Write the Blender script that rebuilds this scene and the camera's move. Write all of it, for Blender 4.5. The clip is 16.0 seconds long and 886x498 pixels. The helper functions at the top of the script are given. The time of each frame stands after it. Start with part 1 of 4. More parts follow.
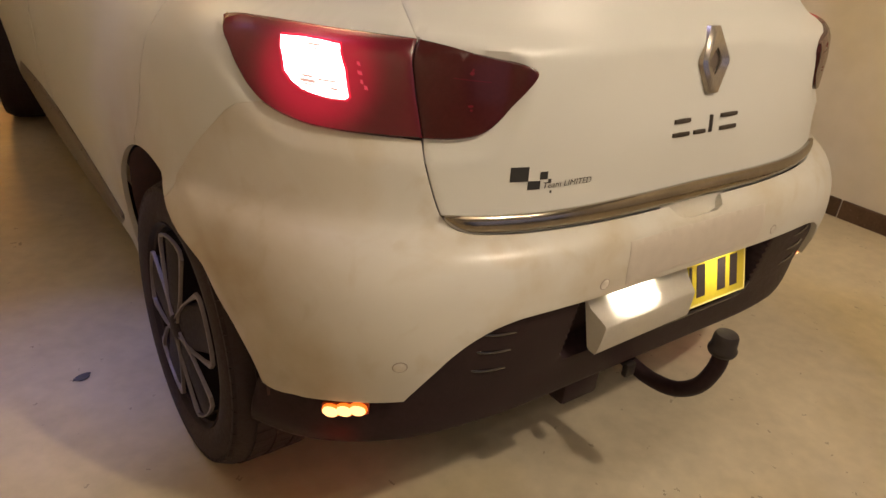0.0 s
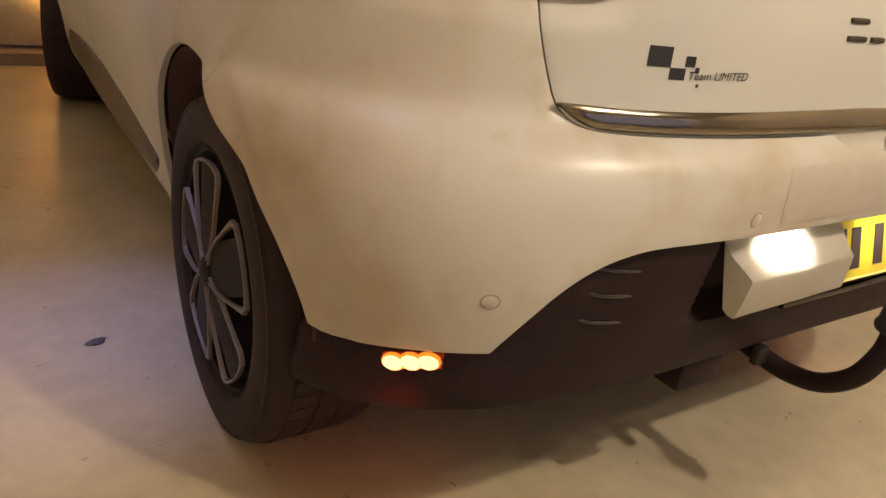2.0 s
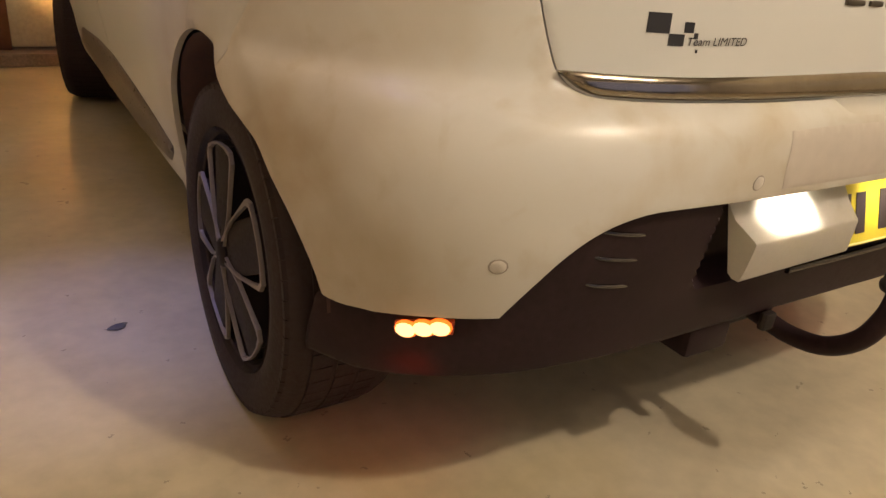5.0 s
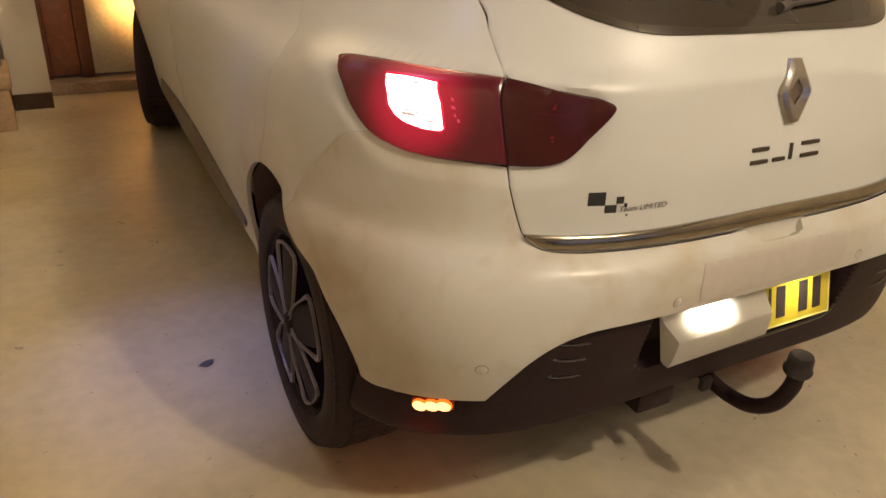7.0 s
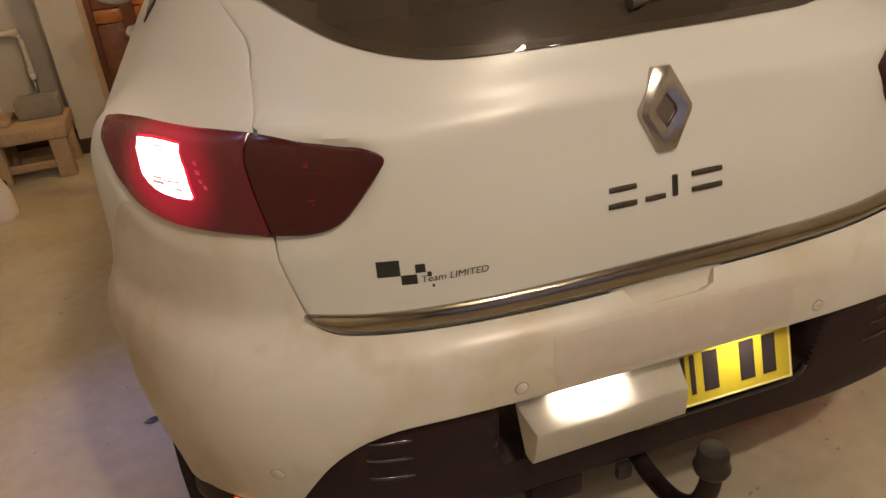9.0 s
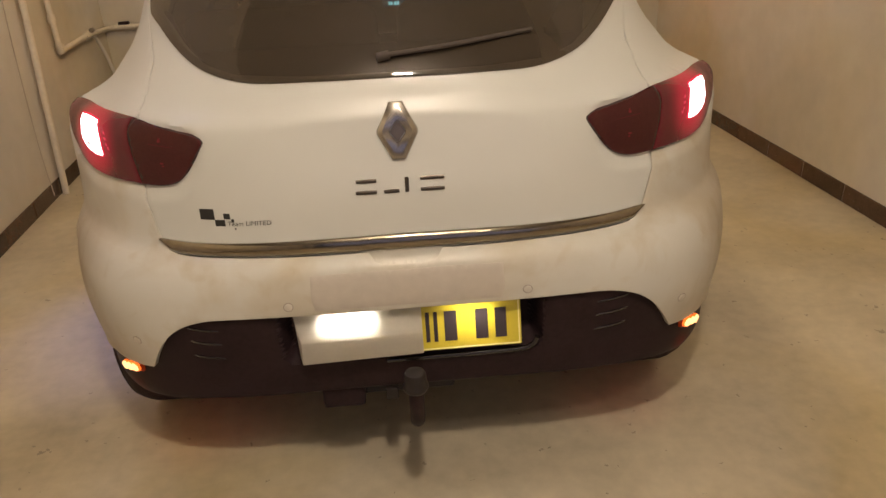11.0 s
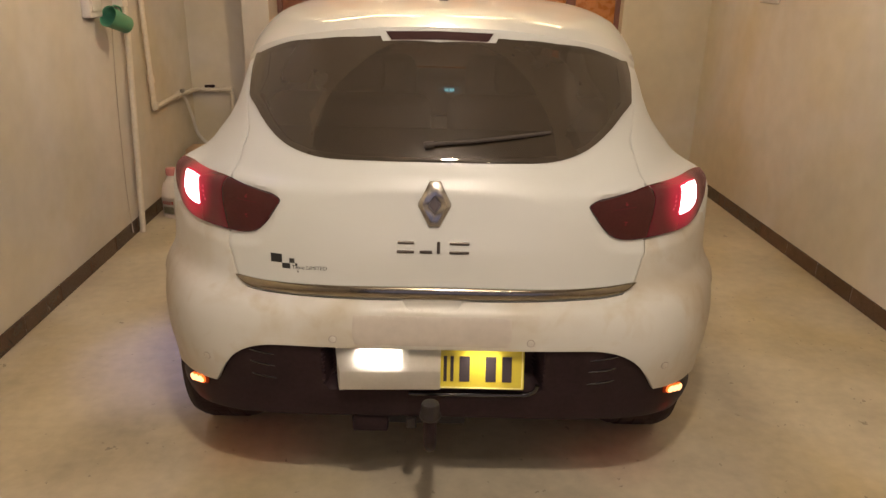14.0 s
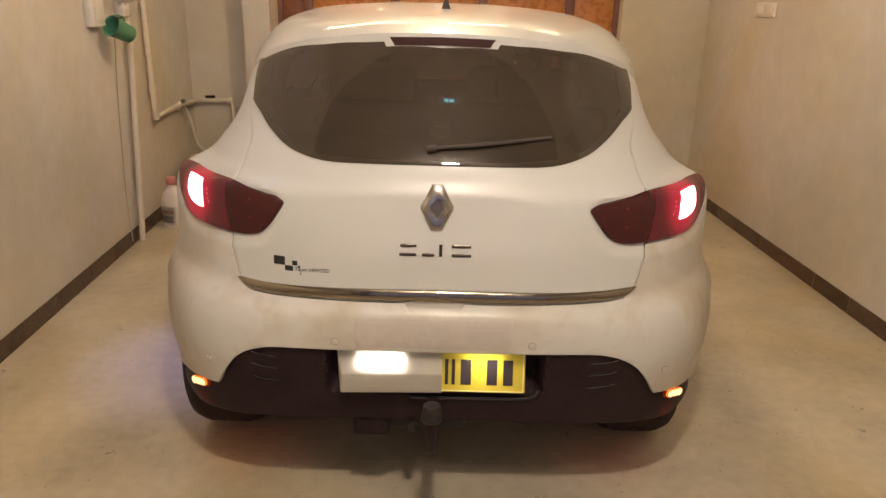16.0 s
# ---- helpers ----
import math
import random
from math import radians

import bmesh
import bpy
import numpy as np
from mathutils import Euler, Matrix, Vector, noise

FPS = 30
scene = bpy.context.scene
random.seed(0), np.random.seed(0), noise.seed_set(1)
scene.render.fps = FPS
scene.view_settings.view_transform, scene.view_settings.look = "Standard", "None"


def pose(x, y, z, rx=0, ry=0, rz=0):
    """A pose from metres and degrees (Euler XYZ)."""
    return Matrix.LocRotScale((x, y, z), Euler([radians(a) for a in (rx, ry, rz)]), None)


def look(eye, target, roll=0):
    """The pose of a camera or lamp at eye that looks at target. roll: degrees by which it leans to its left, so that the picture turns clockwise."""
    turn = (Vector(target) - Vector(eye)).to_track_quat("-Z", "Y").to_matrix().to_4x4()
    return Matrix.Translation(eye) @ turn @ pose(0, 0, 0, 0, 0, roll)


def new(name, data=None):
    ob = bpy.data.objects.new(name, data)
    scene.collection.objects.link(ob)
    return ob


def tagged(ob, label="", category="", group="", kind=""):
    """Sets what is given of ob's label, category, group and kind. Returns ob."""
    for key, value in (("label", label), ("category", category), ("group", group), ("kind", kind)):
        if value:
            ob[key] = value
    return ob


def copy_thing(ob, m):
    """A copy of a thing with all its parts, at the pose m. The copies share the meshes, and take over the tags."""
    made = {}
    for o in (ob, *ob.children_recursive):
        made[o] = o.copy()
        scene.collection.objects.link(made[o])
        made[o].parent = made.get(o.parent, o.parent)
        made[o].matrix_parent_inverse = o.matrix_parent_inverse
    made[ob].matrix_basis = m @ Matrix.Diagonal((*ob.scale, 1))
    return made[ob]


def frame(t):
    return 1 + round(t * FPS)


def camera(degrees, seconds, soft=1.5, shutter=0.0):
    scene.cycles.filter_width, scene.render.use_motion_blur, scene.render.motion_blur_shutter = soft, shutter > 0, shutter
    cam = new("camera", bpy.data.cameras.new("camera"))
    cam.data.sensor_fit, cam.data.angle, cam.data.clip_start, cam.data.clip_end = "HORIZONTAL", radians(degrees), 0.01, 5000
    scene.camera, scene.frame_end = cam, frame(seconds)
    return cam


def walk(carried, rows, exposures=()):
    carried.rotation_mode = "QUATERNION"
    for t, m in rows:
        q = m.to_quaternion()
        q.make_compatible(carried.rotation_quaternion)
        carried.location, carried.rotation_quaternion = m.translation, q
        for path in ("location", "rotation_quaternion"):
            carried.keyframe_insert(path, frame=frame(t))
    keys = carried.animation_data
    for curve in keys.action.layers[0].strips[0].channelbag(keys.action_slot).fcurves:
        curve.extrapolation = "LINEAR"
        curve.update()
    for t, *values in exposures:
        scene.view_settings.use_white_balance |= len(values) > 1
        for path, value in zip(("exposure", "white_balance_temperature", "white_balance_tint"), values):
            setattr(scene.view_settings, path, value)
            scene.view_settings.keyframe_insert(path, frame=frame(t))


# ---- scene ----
cam = camera(63.0, 16.0)
PATH = [
    (0.0, (-1.1438, -0.6739, 1.1661), (-0.0839, 0.6599, 0.3018), 6.10),
    (0.5, (-1.1746, -0.6445, 1.145), (-0.1791, 0.7469, 0.2951), 4.80),
    (1.0, (-1.1663, -0.6117, 1.1489), (-0.1856, 0.7897, 0.2989), 4.70),
    (1.5, (-1.1591, -0.6019, 1.0696), (-0.1816, 0.8567, 0.319), 5.60),
    (2.0, (-1.0937, -0.5151, 0.8748), (-0.0965, 0.927, 0.1184), 7.50),
    (2.5, (-1.0916, -0.5198, 0.7793), (-0.1107, 0.9714, 0.0974), 7.20),
    (3.0, (-1.0942, -0.5037, 0.7621), (-0.1369, 0.9818, 0.0372), 6.60),
    (5.5, (-1.1175, -0.5897, 0.9454), (-0.1512, 0.8608, 0.1633), 5.70),
    (6.0, (-1.145, -0.6424, 1.0744), (-0.2, 0.8139, 0.2779), 6.10),
    (6.5, (-1.1666, -0.6996, 1.167), (-0.2774, 0.7669, 0.3257), 3.90),
    (7.0, (-1.1799, -0.7728, 1.2434), (-0.3475, 0.7048, 0.3658), 3.80),
    (7.5, (-1.1266, -0.8385, 1.2654), (-0.4475, 0.696, 0.3514), 1.00),
    (8.0, (-0.9775, -0.8641, 1.2663), (-0.4074, 0.6957, 0.3218), 2.60),
    (8.5, (-0.7844, -0.8171, 1.2195), (-0.2857, 0.7589, 0.2617), -0.60),
    (9.0, (-0.5676, -0.7654, 1.2472), (-0.1093, 0.8644, 0.3629), -5.20),
    (9.5, (-0.3789, -0.8697, 1.2721), (-0.1433, 0.8076, 0.3887), -0.50),
    (10.0, (-0.1787, -1.0232, 1.2921), (-0.0616, 0.6761, 0.4278), -2.90),
    (12.5, (0.0351, -1.6722, 1.4556), (0.0903, 0.1686, 0.6755), -0.32),
    (13.0, (0.0181, -1.6859, 1.4683), (0.0064, 0.1908, 0.7771), -0.05),
    (13.5, (0.0133, -1.6753, 1.4682), (0.0033, 0.1967, 0.7643), 0.72),
    (14.0, (0.018, -1.6679, 1.4643), (0.0238, 0.2051, 0.763), 1.34),
    (14.5, (0.0206, -1.6659, 1.4704), (0.0157, 0.2029, 0.7579), 0.89),
    (15.0, (0.0204, -1.6715, 1.4682), (0.0294, 0.2097, 0.7892), 1.08),
    (15.5, (0.02, -1.6846, 1.4714), (0.0371, 0.1931, 0.783), 1.26),
    (16.0, (0.0049, -1.6909, 1.4396), (0.0187, 0.1962, 0.7774), 1.66),
]
EXPOSURES = ((0, 0.14, 6610, 15), (1, 0.14, 6620, 15), (1.5, 0.16, 6680, 16), (2, 0.38, 6620, 15), (2.5, 0.10, 6490, 12), (3, 0.16, 6490, 12), (5.5, 0.38, 6580, 15), (6.5, 0.21, 6560, 14), (7.5, 0.21, 6560, 12), (8, 0.16, 6560, 12), (8.5, 0.08, 6510, 12), (9, -0.14, 6490, 17), (9.5, -0.2, 6490, 16), (10, -0.14, 6490, 16), (12.5, 0.19, 6060, 17), (13, 0.15, 6100, 17), (15.5, 0.15, 6100, 17), (16, 0.22, 6160, 19))
walk(cam, [(t, look(eye, target, roll)) for t, eye, target, roll in PATH], EXPOSURES)

# ---- light ----
world = bpy.data.worlds.new("world")
scene.world = world
world.use_nodes = True
world.node_tree.nodes["Background"].inputs["Color"].default_value = (.5, .45, .5, 1)
world.node_tree.nodes["Background"].inputs["Strength"].default_value = .012
ROOM = pose(0, 0, 0, 0, 0, 2.3)


def lamp(name, kind, energy, colour, m, size=.05, **more):
    data = bpy.data.lights.new(name, kind)
    data.energy, data.color = energy, colour
    if kind == "AREA":
        data.shape, data.size, data.size_y = "RECTANGLE", size, more.get("size_y", size)
        data.spread = radians(more.get("spread", 180))
    else:
        data.shadow_soft_size = size
    if kind == "SPOT":
        data.spot_size, data.spot_blend = radians(more["cone"]), more.get("blend", .5)
    ob = new(name, data)
    ob.matrix_basis = m
    return ob


BULBS = ((.08, -1.33, 2.62), (.55, -1.65, 2.62), (.0, 1.75, 2.74))
# tubes under the ceiling: middle, half length, y
TUBES = ((-.60, .58, 3.30), (.46, .29, 3.34), (1.24, .27, 3.38), (-.60, .60, 1.15), (.75, .60, 1.15))
for spot, power in zip(BULBS, (94, 17, 62)):
    lamp("bulb_light", "POINT", power, (1, .84, .62) if power != 62 else (1, .75, .39), pose(spot[0], spot[1], spot[2] - .09), .065 if power != 62 else .12)
# added cool spot under the ceiling and its wide wash; no such lamp is seen
COOL_SPOT = ROOM @ look((-1.35, .66, 2.70), (-.97, .97, 0), 0)
lamp("added_cool_spot", "SPOT", 105, (.33, .38, 1), COOL_SPOT, .06, cone=22, blend=1)
lamp("added_cool_wash", "SPOT", 9, (.50, .50, 1), COOL_SPOT @ pose(0, 0, -.03), .05, cone=150, blend=1)
# cool fill added at the unseen open gate, standing for evening light
lamp("gate_fill_light", "AREA", 6, (.80, .76, 1), ROOM @ look((.45, -3.95, 1.30), (.6, 1.0, .1), 0), 2.8, size_y=2.0)
for side in (-1, 1):
    lamp("headlamp_light", "SPOT", 170, (1, .50, .14), look((side * .60, 3.66, .62), (side * .62, 6, .45)), .05, cone=120)

# ---- materials ----


def material(name, colour, rough=.5, metal=0.0, vary=.0, scale=8.0, bump=0.0, bump_scale=60.0, coat=0.0, spread=.0, glow=None, power=0.0, spec=.5, fine=1.0, coat_rough=.06):
    """A surface with stains at one scale and grain at a finer one."""
    m = bpy.data.materials.new(name)
    m.use_nodes = True
    n, l = m.node_tree.nodes, m.node_tree.links
    p = n["Principled BSDF"]
    p.inputs["Base Color"].default_value = (*colour, 1)
    p.inputs["Roughness"].default_value = rough
    p.inputs["Metallic"].default_value = metal
    p.inputs["Coat Weight"].default_value = coat
    p.inputs["Coat Roughness"].default_value = coat_rough
    p.inputs["Specular IOR Level"].default_value = spec
    at = n.new("ShaderNodeTexCoord")
    if vary:
        big, small = n.new("ShaderNodeTexNoise"), n.new("ShaderNodeTexNoise")
        for tex, sc in ((big, scale), (small, scale * 9)):
            tex.inputs["Scale"].default_value, tex.inputs["Detail"].default_value = sc, 6
            l.new(at.outputs["Object"], tex.inputs["Vector"])
        add = n.new("ShaderNodeMath")
        add.operation = "ADD"
        soft = n.new("ShaderNodeMapRange")
        soft.inputs["To Min"].default_value, soft.inputs["To Max"].default_value = .5 - fine * .5, .5 + fine * .5
        l.new(small.outputs["Fac"], soft.inputs["Value"])
        l.new(big.outputs["Fac"], add.inputs[0])
        l.new(soft.outputs[0], add.inputs[1])
        ramp = n.new("ShaderNodeMapRange")
        ramp.inputs["From Min"].default_value, ramp.inputs["From Max"].default_value = .7, 1.3
        ramp.inputs["To Min"].default_value, ramp.inputs["To Max"].default_value = 1 - vary, 1 + vary * .5
        l.new(add.outputs[0], ramp.inputs["Value"])
        mix = n.new("ShaderNodeMix")
        mix.data_type, mix.blend_type = "RGBA", "MULTIPLY"
        mix.inputs["Factor"].default_value = 1
        mix.inputs["A"].default_value = (*colour, 1)
        grey = n.new("ShaderNodeCombineColor")
        for i in range(3):
            l.new(ramp.outputs[0], grey.inputs[i])
        l.new(grey.outputs[0], mix.inputs["B"])
        last = mix.outputs["Result"]
        if spread:
            rnd, hsv = n.new("ShaderNodeObjectInfo"), n.new("ShaderNodeHueSaturation")
            r2 = n.new("ShaderNodeMapRange")
            r2.inputs["To Min"].default_value, r2.inputs["To Max"].default_value = 1 - spread, 1 + spread
            l.new(rnd.outputs["Random"], r2.inputs["Value"])
            l.new(r2.outputs[0], hsv.inputs["Value"])
            l.new(last, hsv.inputs["Color"])
            last = hsv.outputs[0]
        l.new(last, p.inputs["Base Color"])
        r3 = n.new("ShaderNodeMapRange")
        r3.inputs["To Min"].default_value, r3.inputs["To Max"].default_value = max(.02, rough * .75), min(1, rough * 1.25)
        l.new(small.outputs["Fac"], r3.inputs["Value"])
        if fine > .3:
            l.new(r3.outputs[0], p.inputs["Roughness"])
    if bump:
        tex, bn = n.new("ShaderNodeTexNoise"), n.new("ShaderNodeBump")
        tex.inputs["Scale"].default_value, tex.inputs["Detail"].default_value = bump_scale, 4
        bn.inputs["Strength"].default_value, bn.inputs["Distance"].default_value = bump, .004
        l.new(at.outputs["Object"], tex.inputs["Vector"])
        l.new(tex.outputs["Fac"], bn.inputs["Height"])
        l.new(bn.outputs["Normal"], p.inputs["Normal"])
    if glow:
        p.inputs["Emission Color"].default_value = (*glow, 1)
        p.inputs["Emission Strength"].default_value = power
    return m


def tinted_glass(name, tint, rough=.03, ior=1.5, dust=0.0, wiped=None):
    """A thin pane: dark see-through tint under a clear reflection, dusty but where the wiper has swept it."""
    m = bpy.data.materials.new(name)
    m.use_nodes = True
    n, l = m.node_tree.nodes, m.node_tree.links
    n.remove(n["Principled BSDF"])
    clear, gloss, mix, fres = (n.new("ShaderNodeBsdfTransparent"), n.new("ShaderNodeBsdfGlossy"), n.new("ShaderNodeMixShader"), n.new("ShaderNodeFresnel"))
    clear.inputs["Color"].default_value = (*tint, 1)
    gloss.inputs["Roughness"].default_value = rough
    fres.inputs["IOR"].default_value = ior
    l.new(fres.outputs[0], mix.inputs[0])
    l.new(clear.outputs[0], mix.inputs[1])
    l.new(gloss.outputs[0], mix.inputs[2])
    film, over, cloud, level, at = (n.new("ShaderNodeBsdfDiffuse"), n.new("ShaderNodeMixShader"), n.new("ShaderNodeTexNoise"), n.new("ShaderNodeMapRange"), n.new("ShaderNodeTexCoord"))
    film.inputs["Color"].default_value = (.46, .36, .25, 1)
    cloud.inputs["Scale"].default_value, cloud.inputs["Detail"].default_value = 4, 5
    level.inputs["To Min"].default_value, level.inputs["To Max"].default_value = dust * .6, dust * 1.4
    l.new(at.outputs["Object"], cloud.inputs["Vector"])
    l.new(cloud.outputs["Fac"], level.inputs["Value"])
    amount = level.outputs[0]
    if wiped:
        reach, swept, times = n.new("ShaderNodeVectorMath"), n.new("ShaderNodeMapRange"), n.new("ShaderNodeMath")
        reach.operation, times.operation, swept.interpolation_type = "DISTANCE", "MULTIPLY", "SMOOTHSTEP"
        reach.inputs[1].default_value = wiped[0]
        l.new(at.outputs["Object"], reach.inputs[0])
        l.new(reach.outputs["Value"], swept.inputs["Value"])
        swept.inputs["From Min"].default_value, swept.inputs["From Max"].default_value = wiped[1] - .012, wiped[1] + .012
        swept.inputs["To Min"].default_value = .78
        l.new(amount, times.inputs[0])
        l.new(swept.outputs[0], times.inputs[1])
        amount = times.outputs[0]
    l.new(amount, over.inputs[0])
    l.new(mix.outputs[0], over.inputs[1])
    l.new(film.outputs[0], over.inputs[2])
    l.new(over.outputs[0], n["Material Output"].inputs["Surface"])
    return m


def lit_from_behind(m, centre, near, far, power):
    """A red lens that glows round the bulb behind it, alike on both sides of the car."""
    n, l = m.node_tree.nodes, m.node_tree.links
    p = n["Principled BSDF"]
    at, split, away, join, gap, level = (n.new("ShaderNodeTexCoord"), n.new("ShaderNodeSeparateXYZ"), n.new("ShaderNodeMath"), n.new("ShaderNodeCombineXYZ"), n.new("ShaderNodeVectorMath"), n.new("ShaderNodeMapRange"))
    away.operation, gap.operation, level.interpolation_type = "ABSOLUTE", "DISTANCE", "SMOOTHERSTEP"
    l.new(at.outputs["Object"], split.inputs[0])
    l.new(split.outputs["X"], away.inputs[0])
    l.new(away.outputs[0], join.inputs["X"])
    l.new(split.outputs["Y"], join.inputs["Y"])
    l.new(split.outputs["Z"], join.inputs["Z"])
    l.new(join.outputs[0], gap.inputs[0])
    gap.inputs[1].default_value = centre
    l.new(gap.outputs["Value"], level.inputs["Value"])
    level.inputs["From Min"].default_value, level.inputs["From Max"].default_value = near, far
    level.inputs["To Min"].default_value, level.inputs["To Max"].default_value = power, 0
    l.new(level.outputs[0], p.inputs["Emission Strength"])
    p.inputs["Emission Color"].default_value = (1, .012, .06, 1)


def stains(m, size, low, high, colour):
    """Adds broad tinted stains with soft uneven outlines to a material."""
    n, l = m.node_tree.nodes, m.node_tree.links
    p = n["Principled BSDF"]
    was = p.inputs["Base Color"].links[0].from_socket
    at, tex, ramp, mix = n.new("ShaderNodeTexCoord"), n.new("ShaderNodeTexNoise"), n.new("ShaderNodeMapRange"), n.new("ShaderNodeMix")
    tex.inputs["Scale"].default_value, tex.inputs["Detail"].default_value = size, 7
    tex.inputs["Distortion"].default_value = .6
    ramp.inputs["From Min"].default_value, ramp.inputs["From Max"].default_value = low, high
    mix.data_type, mix.blend_type = "RGBA", "MULTIPLY"
    mix.inputs["B"].default_value = (*colour, 1)
    l.new(at.outputs["Object"], tex.inputs["Vector"])
    l.new(tex.outputs["Fac"], ramp.inputs["Value"])
    l.new(ramp.outputs[0], mix.inputs["Factor"])
    l.new(was, mix.inputs["A"])
    l.new(mix.outputs["Result"], p.inputs["Base Color"])


def specks(m, size, amount, colour):
    """Adds small dark chips of uneven size to a material."""
    n, l = m.node_tree.nodes, m.node_tree.links
    p = n["Principled BSDF"]
    was = p.inputs["Base Color"].links[0].from_socket
    at, cells, wobble, sel, mix = n.new("ShaderNodeTexCoord"), n.new("ShaderNodeTexVoronoi"), n.new("ShaderNodeTexNoise"), n.new("ShaderNodeMath"), n.new("ShaderNodeMix")
    keep, rnd, both = n.new("ShaderNodeMath"), n.new("ShaderNodeSeparateColor"), n.new("ShaderNodeMath")
    cells.inputs["Scale"].default_value = size
    wobble.inputs["Scale"].default_value, wobble.inputs["Detail"].default_value = size * 2.2, 3
    l.new(at.outputs["Object"], wobble.inputs["Vector"])
    add = n.new("ShaderNodeVectorMath")
    add.operation = "MULTIPLY_ADD"
    l.new(wobble.outputs["Color"], add.inputs[0])
    add.inputs[1].default_value = (1.1 / size,) * 3
    l.new(at.outputs["Object"], add.inputs[2])
    l.new(add.outputs[0], cells.inputs["Vector"])
    l.new(cells.outputs["Color"], rnd.inputs[0])
    sel.operation, keep.operation, both.operation = "LESS_THAN", "LESS_THAN", "MULTIPLY"
    sel.inputs[1].default_value, keep.inputs[1].default_value = .16, amount
    l.new(cells.outputs["Distance"], sel.inputs[0])
    l.new(rnd.outputs[0], keep.inputs[0])
    l.new(sel.outputs[0], both.inputs[0])
    l.new(keep.outputs[0], both.inputs[1])
    mix.data_type = "RGBA"
    fade = n.new("ShaderNodeMath")
    fade.operation = "MULTIPLY"
    fade.inputs[1].default_value = .55
    l.new(both.outputs[0], fade.inputs[0])
    l.new(fade.outputs[0], mix.inputs["Factor"])
    l.new(was, mix.inputs["A"])
    mix.inputs["B"].default_value = (*colour, 1)
    l.new(mix.outputs["Result"], p.inputs["Base Color"])




def dirt_and_shade(m, wheel, near, far, colour):
    """Adds road dirt and painted flank shade round a wheel, uneven and thinning with distance, alike on both sides."""
    n, l = m.node_tree.nodes, m.node_tree.links
    p = n["Principled BSDF"]
    was = p.inputs["Base Color"].links[0].from_socket
    at, away, gap, fall, cloud, level, both, mix = (n.new("ShaderNodeTexCoord"), n.new("ShaderNodeVectorMath"), n.new("ShaderNodeVectorMath"), n.new("ShaderNodeMapRange"), n.new("ShaderNodeTexNoise"),
                                                    n.new("ShaderNodeMapRange"), n.new("ShaderNodeMath"), n.new("ShaderNodeMix"))
    away.operation, gap.operation, both.operation, fall.interpolation_type = "ABSOLUTE", "DISTANCE", "MULTIPLY", "SMOOTHSTEP"
    l.new(at.outputs["Object"], away.inputs[0])
    l.new(away.outputs[0], gap.inputs[0])
    gap.inputs[1].default_value = wheel
    l.new(gap.outputs["Value"], fall.inputs["Value"])
    fall.inputs["From Min"].default_value, fall.inputs["From Max"].default_value = near, far
    fall.inputs["To Min"].default_value, fall.inputs["To Max"].default_value = 1, 0
    cloud.inputs["Scale"].default_value, cloud.inputs["Detail"].default_value = 6, 6
    l.new(at.outputs["Object"], cloud.inputs["Vector"])
    level.inputs["From Min"].default_value, level.inputs["From Max"].default_value = .30, .65
    level.inputs["To Min"].default_value = .45
    l.new(cloud.outputs["Fac"], level.inputs["Value"])
    l.new(fall.outputs[0], both.inputs[0])
    l.new(level.outputs[0], both.inputs[1])
    mix.data_type, mix.blend_type = "RGBA", "MULTIPLY"
    mix.inputs["B"].default_value = (*colour, 1)
    l.new(both.outputs[0], mix.inputs["Factor"])
    l.new(was, mix.inputs["A"])
    l.new(mix.outputs["Result"], p.inputs["Base Color"])


PAINT = material("white_paint", (.585, .598, .565), .42, vary=.06, scale=1.3, coat=.25, fine=.15, coat_rough=.24)
dirt_and_shade(PAINT, (.81, .61, .38), .30, .56, (.74, .66, .57))
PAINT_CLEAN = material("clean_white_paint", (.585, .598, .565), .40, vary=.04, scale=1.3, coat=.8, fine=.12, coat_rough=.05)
DUSTY = material("dusty_bumper_paint", (.59, .586, .535), .42, vary=.08, scale=2.3, coat=.30, fine=.12, coat_rough=.24)
stains(DUSTY, 3.4, .46, .66, (.86, .79, .68))
dirt_and_shade(DUSTY, (.81, .61, .38), .34, .66, (.66, .56, .45))
stains(DUSTY, 11, .54, .76, (.88, .82, .72))
GAP = material("dark_gap", (.024, .019, .017), .8)
LINER = material("dusty_arch_liner", (.085, .044, .036), .9, vary=.3, scale=12)
WIPER = material("dull_black", (.030, .024, .021), .65, vary=.2, scale=30)
DUSTY_BLACK = material("dusty_black", (.060, .047, .038), .75, vary=.25, scale=30)
CAP = material("cap_rubber", (.016, .011, .010), .5, vary=.25, scale=20, bump=.1, bump_scale=120)
BLACK = material("black_plastic", (.030, .0185, .0205), .45, vary=.25, scale=9, bump=.06, bump_scale=420, spec=.09)
GLOSS_BLACK = material("gloss_black", (.012, .010, .011), .16, vary=.15, scale=12, coat=.3)
SLAT = material("slat_gloss", (.010, .007, .008), .10, vary=.1, scale=12, coat=1, coat_rough=.03)
BADGE = material("satin_chrome", (.46, .425, .375), .24, 1.0, vary=.15, scale=30)
NAME = material("dark_chrome", (.085, .072, .06), .34, .8, vary=.1, scale=20)
CHROME = material("chrome", (.31, .27, .205), .16, 1.0, vary=.15, scale=6)
STEEL = material("worn_steel", (.30, .28, .26), .38, 1.0, vary=.3, scale=30)
RUBBER = material("tyre_rubber", (.021, .0100, .0090), .8, vary=.25, scale=14, bump=.15, bump_scale=160)
RIM_DARK = material("dark_rim", (.013, .008, .008), .6, vary=.2, scale=18, spec=.25)
